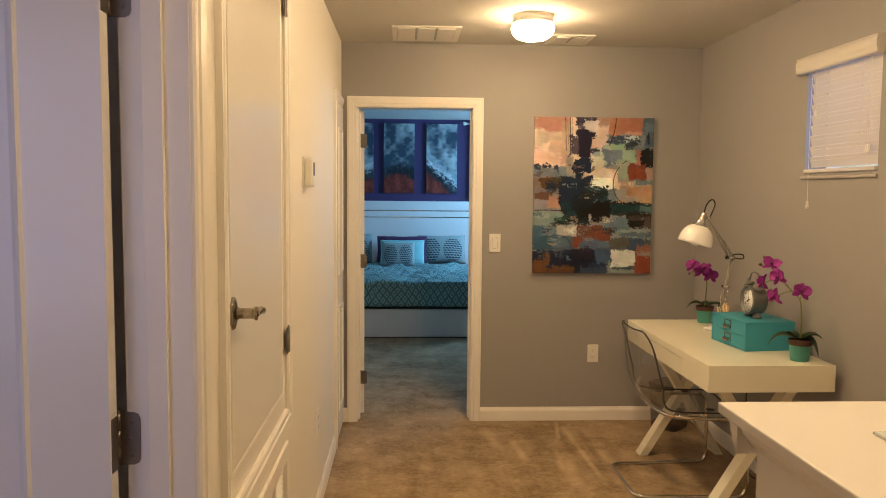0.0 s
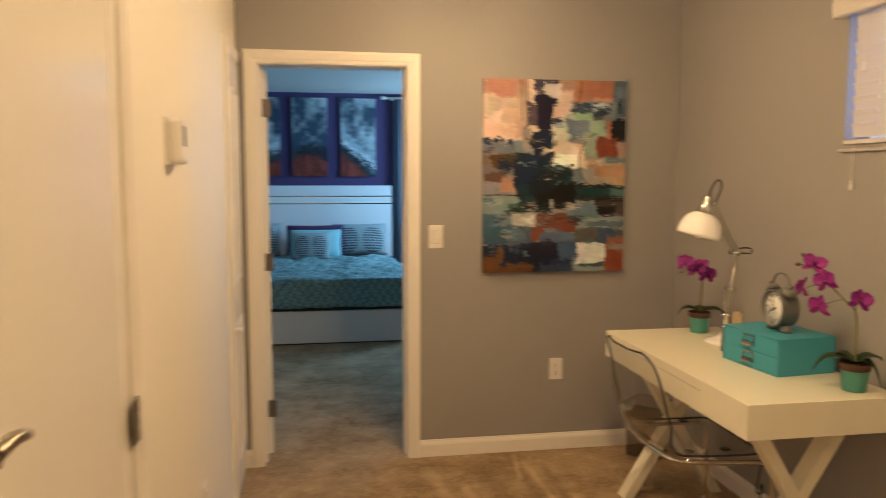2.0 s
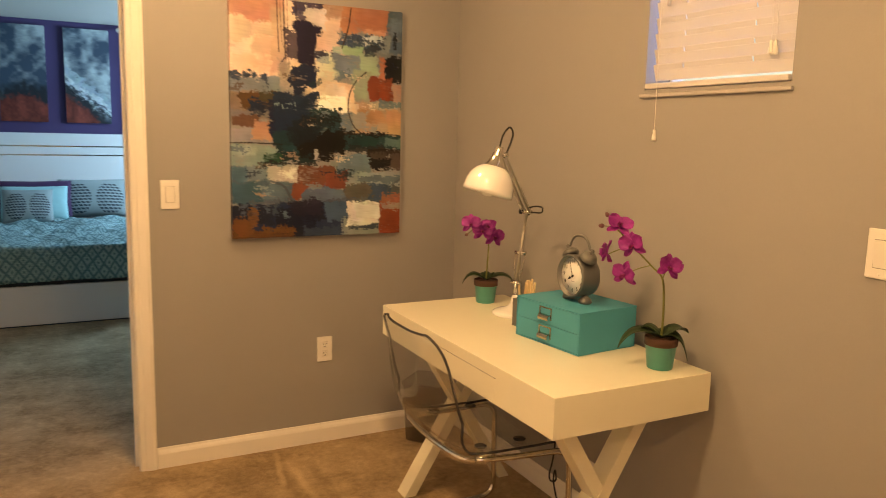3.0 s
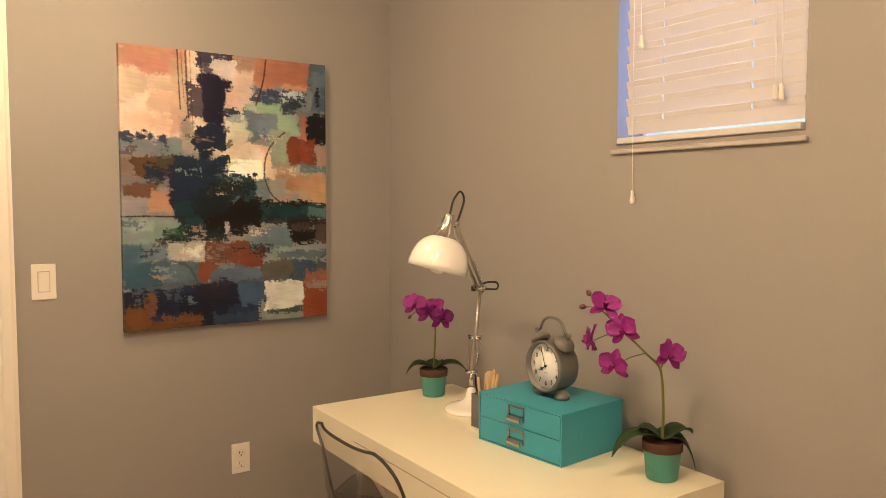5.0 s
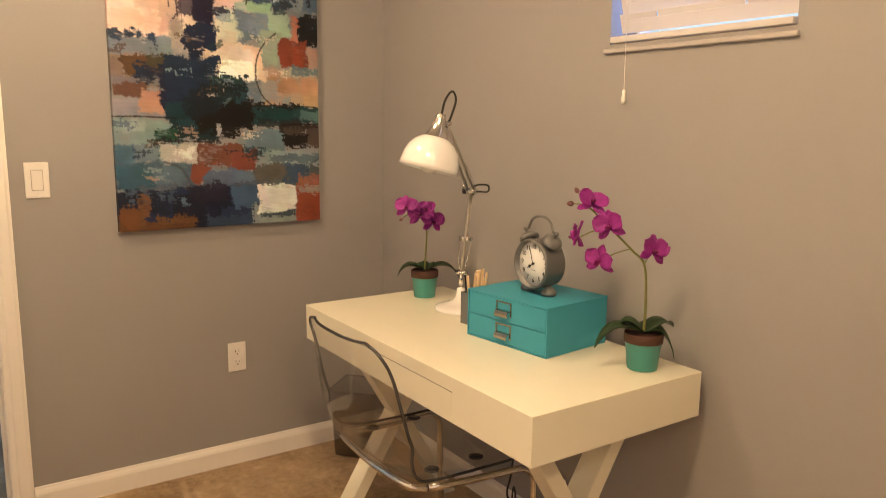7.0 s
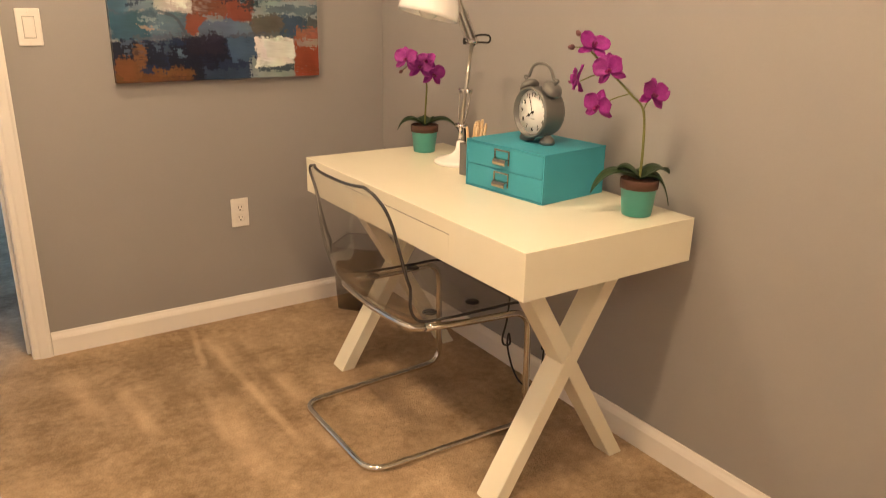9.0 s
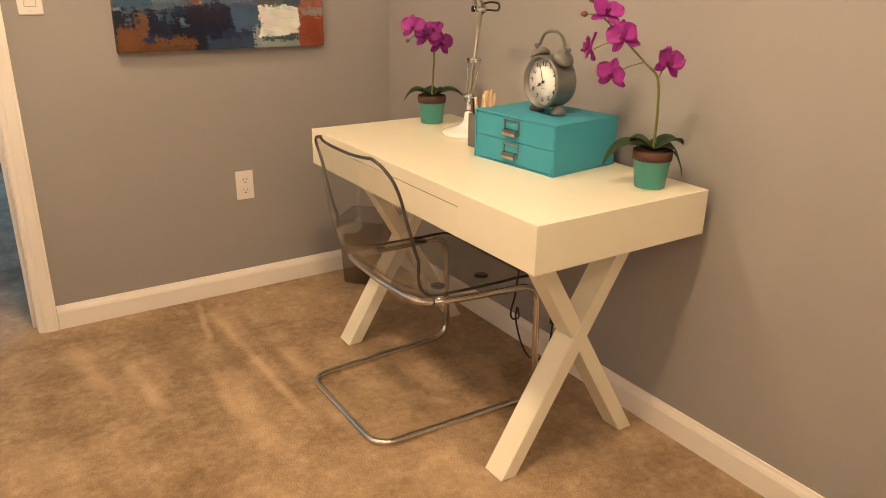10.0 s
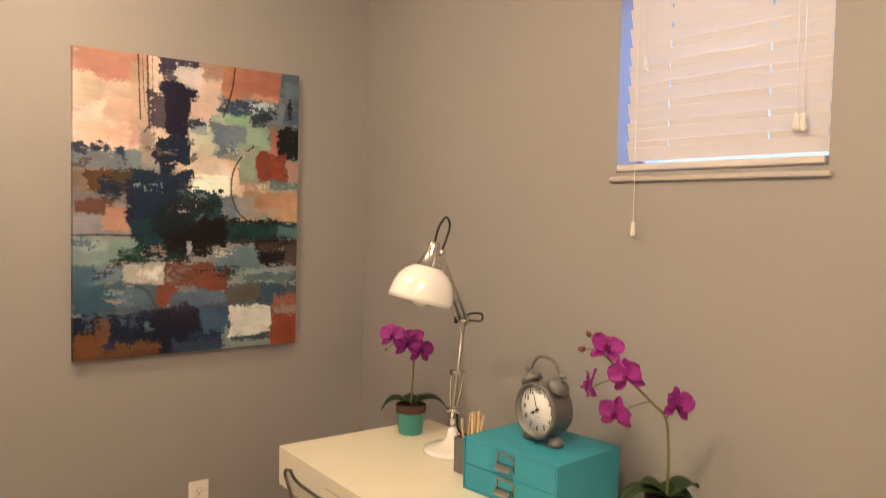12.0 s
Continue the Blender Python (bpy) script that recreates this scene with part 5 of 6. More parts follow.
        mask = np.clip((width - dist) / 0.004 + hair * 0.8, 0, 1) * cover
        self.img = self.img * (1 - mask[..., None]) + self.pigment(rgb) * mask[..., None]

    def mesh(self, name, x0, x1, z0, z1, y_front, y_back, mat):
        """The painted front as a fine grid with its sides folded back round the stretcher."""
        xs, zs = np.linspace(x0, x1, self.w), np.linspace(z1, z0, self.h)
        verts = [(x, y_front, z) for z in zs for x in xs]
        faces = [(r * self.w + c, (r + 1) * self.w + c, (r + 1) * self.w + c + 1, r * self.w + c + 1) for r in range(self.h - 1) for c in range(self.w - 1)]
        cols = self.img.reshape(-1, 3)
        border = [c for c in range(self.w)] + [r * self.w + self.w - 1 for r in range(1, self.h)] + [(self.h - 1) * self.w + c for c in range(self.w - 2, -1, -1)] + [r * self.w for r in range(self.h - 2, 0, -1)]
        base = len(verts)
        verts += [(verts[k][0], y_back, verts[k][2]) for k in border]
        cols = np.vstack([cols, cols[border]])
        nb = len(border)
        faces += [(border[k], border[(k + 1) % nb], base + (k + 1) % nb, base + k) for k in range(nb)]
        me = bpy.data.meshes.new(name)
        me.from_pydata(verts, [], faces)
        at = me.color_attributes.new("paint", 'FLOAT_COLOR', 'POINT')
        at.data.foreach_set("color", np.hstack([np.clip(cols, 0, 1), np.ones((len(cols), 1))]).astype(np.float32).ravel())
        me.materials.append(mat)
        return me


def paint_material(name, rough):
    m = bpy.data.materials.new(name)
    m.use_nodes = True
    t = m.node_tree
    p = t.nodes["Principled BSDF"]
    a = t.nodes.new("ShaderNodeVertexColor")
    a.layer_name = "paint"
    t.links.new(a.outputs["Color"], p.inputs["Base Color"])
    p.inputs["Roughness"].default_value = rough
    p.inputs["Specular IOR Level"].default_value = 0.3
    n = t.nodes.new("ShaderNodeTexNoise")
    n.inputs["Scale"].default_value, n.inputs["Detail"].default_value = 130, 4
    t.links.new(t.nodes.new("ShaderNodeTexCoord").outputs["Object"], n.inputs["Vector"])
    b = t.nodes.new("ShaderNodeBump")
    b.inputs["Strength"].default_value, b.inputs["Distance"].default_value = 0.25, 0.003
    t.links.new(n.outputs["Fac"], b.inputs["Height"])
    t.links.new(b.outputs["Normal"], p.inputs["Normal"])
    return m


OIL = paint_material("acrylic_on_canvas", 0.5)


def acrylic(rgb):
    """Pigment of a colour named as it looks under the warm ceiling lamps."""
    return np.array([((c / 255 + 0.055) / 1.055) ** 2.4 for c in rgb]) * (0.72, 0.99, 1.50)


PEACH, SALMON, CREAM, WHITE = (230, 184, 146), (206, 140, 106), (226, 188, 146), (250, 224, 186)
NAVY, INKBLUE, BLACK, TEAL = (34, 25, 44), (24, 38, 52), (14, 9, 8), (18, 54, 54)
SLATE, PALE, MINT, RUST = (92, 100, 100), (150, 146, 128), (158, 164, 120), (148, 70, 44)
SAND, STEELBLUE = (198, 152, 112), (66, 78, 88)
ab = Canvas(480, 624, (158, 138, 116), 3, acrylic)
st, db = ab.stroke, ab.dab
# upper third: peach field, salmon corners
st(-0.1, -0.1, 0.60, 0.35, PEACH, 0.05, 0.02, 0.006)
st(-0.1, -0.1, 0.285, 0.105, SALMON, 0.012, 0.016, 0.006)
db(0.035, 0.125, 0.085, 0.055, PEACH, 0.012)
db(0.20, 0.125, 0.075, 0.028, PEACH, 0.012)
st(0.12, 0.155, 0.25, 0.225, (214, 160, 126), 0.03, 0.02, 0.004, 0.8)
st(0.02, 0.235, 0.22, 0.30, (236, 176, 132), 0.04, 0.03, 0.004, 0.7)
st(0.22, 0.03, 0.31, 0.30, (206, 156, 122), 0.03, 0.02, 0.012, 0.8)
st(0.26, 0.24, 0.34, 0.345, (170, 142, 118), 0.02, 0.016, 0.012, 0.85)
st(0.47, -0.1, 0.66, 0.05, (196, 146, 112), 0.03, 0.02, 0.012)
st(0.48, 0.05, 0.64, 0.20, (228, 184, 148), 0.05, 0.03, 0.008)
st(0.62, -0.1, 0.93, 0.115, (200, 128, 92), 0.016, 0.02, 0.008)
st(0.70, 0.03, 0.90, 0.085, (184, 112, 80), 0.05, 0.03, 0.01, 0.7)
st(0.76, 0.09, 0.93, 0.118, (206, 140, 104), 0.02, 0.012, 0.012)
st(0.905, -0.1, 1.1, 0.195, (100, 104, 100), 0.014, 0.016, 0.008)
st(0.93, 0.03, 1.1, 0.10, (120, 122, 116), 0.04, 0.03, 0.01, 0.7)
st(0.945, 0.09, 0.968, 0.168, (26, 34, 38), 0.010, 0.008, 0.012, 0.95)
# scraped slate and white below the salmon
st(0.62, 0.115, 0.91, 0.185, (140, 132, 118), 0.02, 0.02, 0.025)
for u, v, w, hh, rgb in ((0.64, 0.118, 0.16, 0.030, STEELBLUE), (0.72, 0.130, 0.17, 0.022, (58, 64, 68)), (0.76, 0.120, 0.12, 0.012, (206, 194, 170)),
                         (0.66, 0.150, 0.20, 0.020, (70, 84, 88)), (0.80, 0.155, 0.10, 0.018, (44, 46, 48)), (0.73, 0.146, 0.10, 0.008, (196, 184, 160)), (0.60, 0.140, 0.08, 0.025, STEELBLUE)):
    st(u, v, u + w, v + hh, rgb, 0.010, 0.014, 0.030, 0.95)
st(0.57, 0.175, 0.67, 0.205, (176, 172, 138), 0.012, 0.012, 0.010)
st(0.63, 0.168, 0.755, 0.205, MINT, 0.010, 0.012, 0.008)
st(0.735, 0.195, 0.85, 0.275, (172, 172, 132), 0.012, 0.014, 0.010)
st(0.77, 0.172, 0.85, 0.200, (54, 58, 60), 0.012, 0.012, 0.020)
st(0.56, 0.20, 0.74, 0.29, (128, 128, 120), 0.012, 0.014, 0.006)
st(0.58, 0.275, 0.76, 0.315, (112, 116, 108), 0.014, 0.016, 0.020, 0.9)
st(0.47, 0.20, 0.58, 0.32, (208, 184, 146), 0.03, 0.02, 0.010)
st(0.47, 0.205, 0.55, 0.245, (150, 150, 138), 0.012, 0.014, 0.016, 0.8)
st(0.85, 0.185, 1.1, 0.25, (120, 112, 100), 0.016, 0.016, 0.016)
st(0.885, 0.205, 1.1, 0.325, (24, 26, 24), 0.016, 0.022, 0.022)
st(0.70, 0.275, 0.80, 0.41, (170, 162, 126), 0.03, 0.03, 0.010, 0.9)
st(0.855, 0.20, 0.895, 0.30, (190, 108, 76), 0.012, 0.014, 0.014, 0.9)
st(0.80, 0.29, 0.945, 0.405, RUST, 0.012, 0.018, 0.014)
st(0.86, 0.32, 0.93, 0.39, (166, 74, 44), 0.03, 0.02, 0.010, 0.8)
st(0.94, 0.32, 1.1, 0.41, (198, 150, 118), 0.016, 0.014, 0.010)
# left bands below the peach field
st(-0.1, 0.318, 0.27, 0.392, (134, 128, 116), 0.012, 0.012, 0.006)
for u, r in ((0.035, 0.030), (0.085, 0.036), (0.135, 0.018), (0.185, 0.026)):
    db(u, 0.318, r, 0.017, (54, 66, 74), 0.010, 0.014, 0.010)
st(-0.1, 0.385, 0.30, 0.50, (150, 120, 92), 0.02, 0.02, 0.012)
st(0.05, 0.385, 0.34, 0.455, (98, 62, 34), 0.014, 0.022, 0.022)
st(0.16, 0.385, 0.33, 0.415, (88, 70, 44), 0.014, 0.016, 0.022)
st(0.10, 0.415, 0.34, 0.472, INKBLUE, 0.012, 0.020, 0.022)
st(-0.1, 0.455, 0.22, 0.495, (132, 116, 98), 0.016, 0.016, 0.012)
st(0.00, 0.482, 0.15, 0.525, (122, 78, 56), 0.014, 0.016, 0.012)
st(-0.1, 0.525, 0.24, 0.59, (152, 134, 118), 0.014, 0.014, 0.008)
st(0.12, 0.50, 0.23, 0.575, (196, 138, 100), 0.014, 0.018, 0.012)
# right-hand peach and sand
st(0.60, 0.41, 1.1, 0.545, SAND, 0.03, 0.02, 0.008)
st(0.80, 0.405, 0.98, 0.44, (178, 152, 120), 0.012, 0.014, 0.012, 0.9)
st(0.86, 0.395, 1.1, 0.425, (104, 122, 108), 0.012, 0.012, 0.022, 0.8)
st(0.91, 0.44, 1.1, 0.545, (214, 158, 110), 0.014, 0.014, 0.008)
st(0.74, 0.44, 0.92, 0.50, (188, 136, 92), 0.02, 0.02, 0.012)
st(0.60, 0.445, 0.70, 0.535, (126, 124, 116), 0.012, 0.012, 0.010)
st(0.70, 0.455, 0.78, 0.525, (156, 142, 118), 0.02, 0.02, 0.012, 0.9)
# white in the middle
st(0.40, 0.325, 0.70, 0.445, (222, 180, 138), 0.012, 0.018, 0.012)
st(0.44, 0.35, 0.68, 0.44, (236, 202, 160), 0.03, 0.02, 0.010)
st(0.49, 0.385, 0.655, 0.452, WHITE, 0.012, 0.010, 0.006)
# the dark upright
st(0.355, -0.1, 0.52, 0.035, (58, 46, 62), 0.010, 0.016, 0.034, 0.95)
st(0.36, 0.02, 0.42, 0.075, (68, 58, 72), 0.010, 0.012, 0.036, 0.9)
st(0.42, 0.02, 0.52, 0.10, (226, 196, 166), 0.012, 0.014, 0.026, 0.9)
st(0.30, 0.12, 0.40, 0.235, (62, 46, 56), 0.010, 0.014, 0.040, 0.9)
st(0.455, 0.195, 0.56, 0.222, (40, 38, 52), 0.010, 0.010, 0.030, 0.9)
db(0.395, 0.105, 0.055, 0.030, NAVY, 0.010, 0.010, 0.008)
db(0.455, 0.112, 0.050, 0.020, NAVY, 0.010, 0.010, 0.008)
st(0.375, 0.10, 0.475, 0.255, NAVY, 0.012, 0.010, 0.007)
st(0.405, 0.22, 0.465, 0.30, NAVY, 0.012, 0.010, 0.007)
st(0.33, 0.262, 0.468, 0.350, (26, 38, 54), 0.010, 0.014, 0.014)
# the large dark mass and its drag to the right
st(0.34, 0.34, 0.42, 0.42, INKBLUE, 0.012, 0.016, 0.020)
st(0.24, 0.385, 0.47, 0.62, (24, 46, 58), 0.012, 0.024, 0.018)
st(0.22, 0.455, 0.42, 0.56, (26, 32, 50), 0.02, 0.022, 0.018)
st(0.43, 0.44, 0.62, 0.555, (40, 66, 60), 0.012, 0.018, 0.034)
st(0.46, 0.455, 0.56, 0.53, (24, 44, 44), 0.012, 0.016, 0.034, 0.9)
st(0.23, 0.545, 0.40, 0.60, (20, 58, 58), 0.014, 0.018, 0.014)
st(0.60, 0.545, 1.1, 0.62, (34, 64, 56), 0.012, 0.016, 0.018)
st(0.70, 0.555, 0.86, 0.605, (24, 62, 52), 0.02, 0.018, 0.012)
st(0.89, 0.555, 1.1, 0.610, (102, 118, 98), 0.012, 0.014, 0.014, 0.9)
st(-0.1, 0.60, 0.30, 0.69, (146, 146, 122), 0.014, 0.016, 0.010)
st(0.00, 0.61, 0.14, 0.65, (162, 160, 132), 0.02, 0.016, 0.010, 0.8)
st(0.24, 0.59, 0.47, 0.672, (20, 50, 46), 0.012, 0.018, 0.020)
st(0.18, 0.645, 0.28, 0.675, (34, 74, 48), 0.012, 0.012, 0.014)
st(0.28, 0.60, 0.42, 0.635, (24, 60, 56), 0.02, 0.018, 0.012)
st(0.36, 0.535, 0.64, 0.648, BLACK, 0.012, 0.022, 0.016)
st(0.56, 0.538, 0.90, 0.556, (22, 15, 14), 0.010, 0.008, 0.026, 0.95)
st(0.46, 0.62, 0.58, 0.668, (24, 16, 14), 0.012, 0.014, 0.024)
st(0.66, 0.60, 0.90, 0.630, (40, 44, 40), 0.012, 0.010, 0.034, 0.9)
db(0.478, 0.650, 0.012, 0.024, (176, 156, 132), 0.008)
st(0.17, 0.672, 0.48, 0.692, (28, 28, 30), 0.010, 0.008, 0.026, 0.9)
st(0.25, 0.40, 0.44, 0.53, (20, 42, 56), 0.03, 0.03, 0.03, 0.9)
st(0.33, 0.49, 0.47, 0.58, (14, 30, 34), 0.03, 0.03, 0.03, 0.9)
st(0.44, 0.47, 0.60, 0.50, (20, 30, 30), 0.012, 0.012, 0.05, 0.9)
# lower third
st(0.56, 0.665, 0.66, 0.71, (146, 134, 112), 0.014, 0.014, 0.012)
st(0.60, 0.640, 0.815, 0.740, (124, 128, 116), 0.010, 0.012, 0.006)
st(0.79, 0.612, 1.1, 0.645, (58, 40, 30), 0.010, 0.010, 0.020)
st(0.81, 0.632, 1.1, 0.70, (88, 66, 52), 0.012, 0.012, 0.018)
st(0.81, 0.655, 0.94, 0.705, (24, 18, 16), 0.010, 0.012, 0.024)
st(-0.1, 0.69, 0.26, 0.765, (128, 126, 116), 0.014, 0.014, 0.012)
st(-0.1, 0.70, 0.08, 0.79, (86, 104, 102), 0.02, 0.016, 0.012)
st(0.00, 0.755, 0.36, 0.852, (98, 104, 100), 0.012, 0.012, 0.006)
st(0.00, 0.768, 0.17, 0.848, (74, 98, 98), 0.02, 0.016, 0.006)
st(0.57, 0.725, 1.1, 0.79, (150, 142, 122), 0.014, 0.016, 0.016)
st(0.72, 0.735, 1.1, 0.765, (104, 108, 100), 0.012, 0.014, 0.020, 0.9)
st(0.63, 0.775, 1.1, 0.855, (104, 98, 84), 0.012, 0.018, 0.024)
st(0.80, 0.780, 0.94, 0.845, (74, 84, 88), 0.02, 0.020, 0.020)
st(0.66, 0.775, 0.82, 0.825, (110, 94, 74), 0.016, 0.018, 0.022)
st(0.19, 0.692, 0.40, 0.765, (186, 160, 132), 0.02, 0.022, 0.022)
st(0.25, 0.700, 0.35, 0.748, (226, 200, 166), 0.03, 0.022, 0.026, 0.85)
st(0.37, 0.690, 0.58, 0.815, (134, 78, 54), 0.010, 0.018, 0.010)
st(0.53, 0.715, 0.655, 0.795, (138, 70, 48), 0.016, 0.018, 0.016)
st(0.34, 0.765, 0.45, 0.838, (152, 82, 54), 0.012, 0.014, 0.012)
db(0.515, 0.840, 0.13, 0.058, (102, 106, 106), 0.010, 0.014, 0.008)
st(0.10, 0.838, 0.70, 0.865, (96, 90, 86), 0.010, 0.012, 0.028, 0.8)
st(-0.1, 0.858, 0.64, 1.1, (38, 48, 64), 0.010, 0.014, 0.012)
st(-0.1, 0.865, 0.22, 0.94, (30, 36, 48), 0.02, 0.018, 0.018)
st(0.24, 0.865, 0.50, 1.02, (24, 28, 42), 0.02, 0.024, 0.022)
st(0.34, 0.85, 0.50, 0.90, (46, 36, 46), 0.012, 0.018, 0.026, 0.9)
for u in (0.05, 0.12, 0.18, 0.23):
    st(u, 0.862, u + 0.018, 0.90, (84, 88, 90), 0.010, 0.010, 0.030, 0.8)
st(0.28, 0.885, 0.315, 0.915, (110, 116, 114), 0.010, 0.010, 0.024, 0.8)
st(0.53, 0.855, 0.69, 0.985, (78, 88, 94), 0.010, 0.012, 0.012)
st(0.48, 0.93, 0.68, 1.1, (46, 54, 68), 0.012, 0.016, 0.016)
st(0.40, 0.96, 0.62, 1.1, (70, 80, 84), 0.012, 0.012, 0.022, 0.7)
st(0.64, 0.925, 0.87, 1.1, (148, 140, 118), 0.010, 0.016, 0.024)
st(0.68, 0.955, 0.86, 0.975, (56, 66, 68), 0.010, 0.008, 0.020, 0.85)
st(0.665, 0.855, 0.870, 0.955, (240, 212, 174), 0.008, 0.012, 0.010)
st(0.72, 0.865, 0.862, 0.925, WHITE, 0.014, 0.012, 0.006)
st(0.868, 0.845, 1.1, 1.1, (160, 76, 46), 0.008, 0.008, 0.006)
st(0.885, 0.820, 1.1, 0.862, (176, 104, 72), 0.010, 0.012, 0.020)
st(0.88, 0.862, 1.1, 0.888, (166, 140, 114), 0.010, 0.010, 0.026, 0.9)
st(-0.1, 0.962, 0.33, 1.1, (112, 68, 36), 0.010, 0.018, 0.018)
db(0.055, 0.955, 0.055, 0.045, (122, 74, 40), 0.010, 0.014, 0.014)
db(0.115, 0.915, 0.030, 0.040, (130, 84, 48), 0.010, 0.012, 0.014)
db(0.245, 0.968, 0.090, 0.022, (124, 76, 42), 0.010, 0.012, 0.014)
# drawn lines and drips
for u, w, v1 in ((0.255, 0.005, 0.21), (0.272, 0.003, 0.17), (0.292, 0.006, 0.24), (0.312, 0.003, 0.28), (0.360, 0.005, 0.10)):
    ab.line(((u, 0.002), (u + 0.004, v1 * 0.5), (u + 0.010, v1)), w, (62, 42, 44), 0.8)
ab.line(((0.682, 0.005), (0.665, 0.09), (0.628, 0.178)), 0.006, (70, 44, 34), 0.85)
ab.line(((0.775, 0.275), (0.715, 0.315), (0.675, 0.375), (0.670, 0.45), (0.70, 0.51), (0.75, 0.545)), 0.006, (70, 58, 50), 0.85)
ab.line(((0.0, 0.595), (0.12, 0.594), (0.28, 0.598)), 0.005, (34, 28, 26), 0.9)
ab.line(((0.62, 0.548), (0.78, 0.544), (0.99, 0.548)), 0.004, (34, 24, 20), 0.9)
ab.line(((0.80, 0.618), (0.90, 0.615), (1.0, 0.616)), 0.006, (36, 22, 18), 0.9)
ab.line(((0.215, 0.755), (0.29, 0.78), (0.335, 0.845)), 0.009, (84, 82, 78), 0.7)
ab.line(((0.91, 0.83), (0.93, 0.785), (1.0, 0.75)), 0.007, (92, 90, 84), 0.6)
drag = random.Random(8)
for k in range(30):
    u, v = drag.uniform(-0.05, 0.95), drag.uniform(0.20, 0.83)
    st(u, v, u + drag.uniform(0.03, 0.12), v + drag.uniform(0.006, 0.022), drag.choice((INKBLUE, PALE, SLATE, SAND, (60, 66, 66), (110, 108, 98), (96, 68, 48), CREAM, TEAL)), 0.010, 0.012, 0.040, 0.7)
ab.img = np.clip(ab.img * 1.19, 0.003, 1) ** 1.18
me = ab.mesh("abstract_painting", 1.197, 1.968, 0.983, 1.986, N - 0.032, N - 0.0005, OIL)
tagged(new("abstract_painting", me), "unframed abstract canvas in teal, navy, peach, white and rust", "painting")


def mountain_panel(x0, x1, seed, ridge, veil):
    """One tall canvas of the bedroom set: clouds above, a dark ridge, red earth below."""
    h, w = 240, 108
    c = Canvas(w, h, (70, 120, 156), seed)
    g = c.rng
    cloud = soft_noise(h, w, 50, 36, g) + 0.8 * soft_noise(h, w, 20, 16, g) + 0.45 * soft_noise(h, w, 8, 12, g) + 0.15 * soft_noise(h, w, 3, 5, g)
    k = np.clip(0.40 + cloud * 1.1 - (c.v - 0.3) * 0.5, 0, 1)[..., None] ** 1.3
    c.img = linear((52, 78, 100)) * (1 - k) + linear((176, 196, 200)) * k
    line = ridge(c.u) + 0.05 * soft_noise(h, w, 26, 14, g) + 0.02 * soft_noise(h, w, 5, 5, g)
    band = np.clip((c.v - line + 0.12 + 0.10 * soft_noise(h, w, 8, 8, g)) / 0.10, 0, 1)[..., None] * 0.9
    c.img = c.img * (1 - band) + linear((36, 40, 44)) * band
    red = np.clip((c.v - line - 0.03 + 0.06 * soft_noise(h, w, 6, 6, g)) / 0.06, 0, 1)[..., None]
    tone = (1 + 0.8 * soft_noise(h, w, 30, 16, g) + 0.5 * soft_noise(h, w, 5, 5, g))[..., None]
    c.img = c.img * (1 - red) + linear((140, 52, 40)) * tone * red
    if veil:
        for k, (off, wide, rgb) in enumerate(((-0.06, 0.06, (150, 178, 190)), (0.0, 0.035, (196, 212, 216)), (0.035, 0.016, (60, 76, 92)), (0.06, 0.020, (176, 196, 204)), (0.085, 0.018, (30, 36, 46)))):
            pts = smooth_line([(a, b, 0) for a, b in veil], 12)
            sag = np.interp(c.u, [p.x for p in pts], [p.y for p in pts]) + off + 0.05 * soft_noise(h, w, 40, 22, g)
            c.lay(wide - np.abs(c.v - sag), rgb, 0.03, 0.03, 0.03, 0.9)
    me = c.mesh("mountain_painting", x0, x1, 1.480, 2.380, BN - 0.035, BN - 0.0005, OIL)
    tagged(new("mountain_painting", me), "tall canvas of blue clouds over red earth on the purple wall", "painting", "set of three canvases")


mountain_panel(-0.452, -0.050, 21, lambda u: 0.98 - 0.28 * u, ((0.1, 0.85), (0.6, 0.66), (1.0, 0.60)))
mountain_panel(0.086, 0.484, 22, lambda u: 0.66 + 0.35 * (u - 0.5) ** 2, None)
mountain_panel(0.642, 1.042, 23, lambda u: 0.62 + 0.42 * u, ((0.0, 0.52), (0.45, 0.68), (1.0, 0.86)))


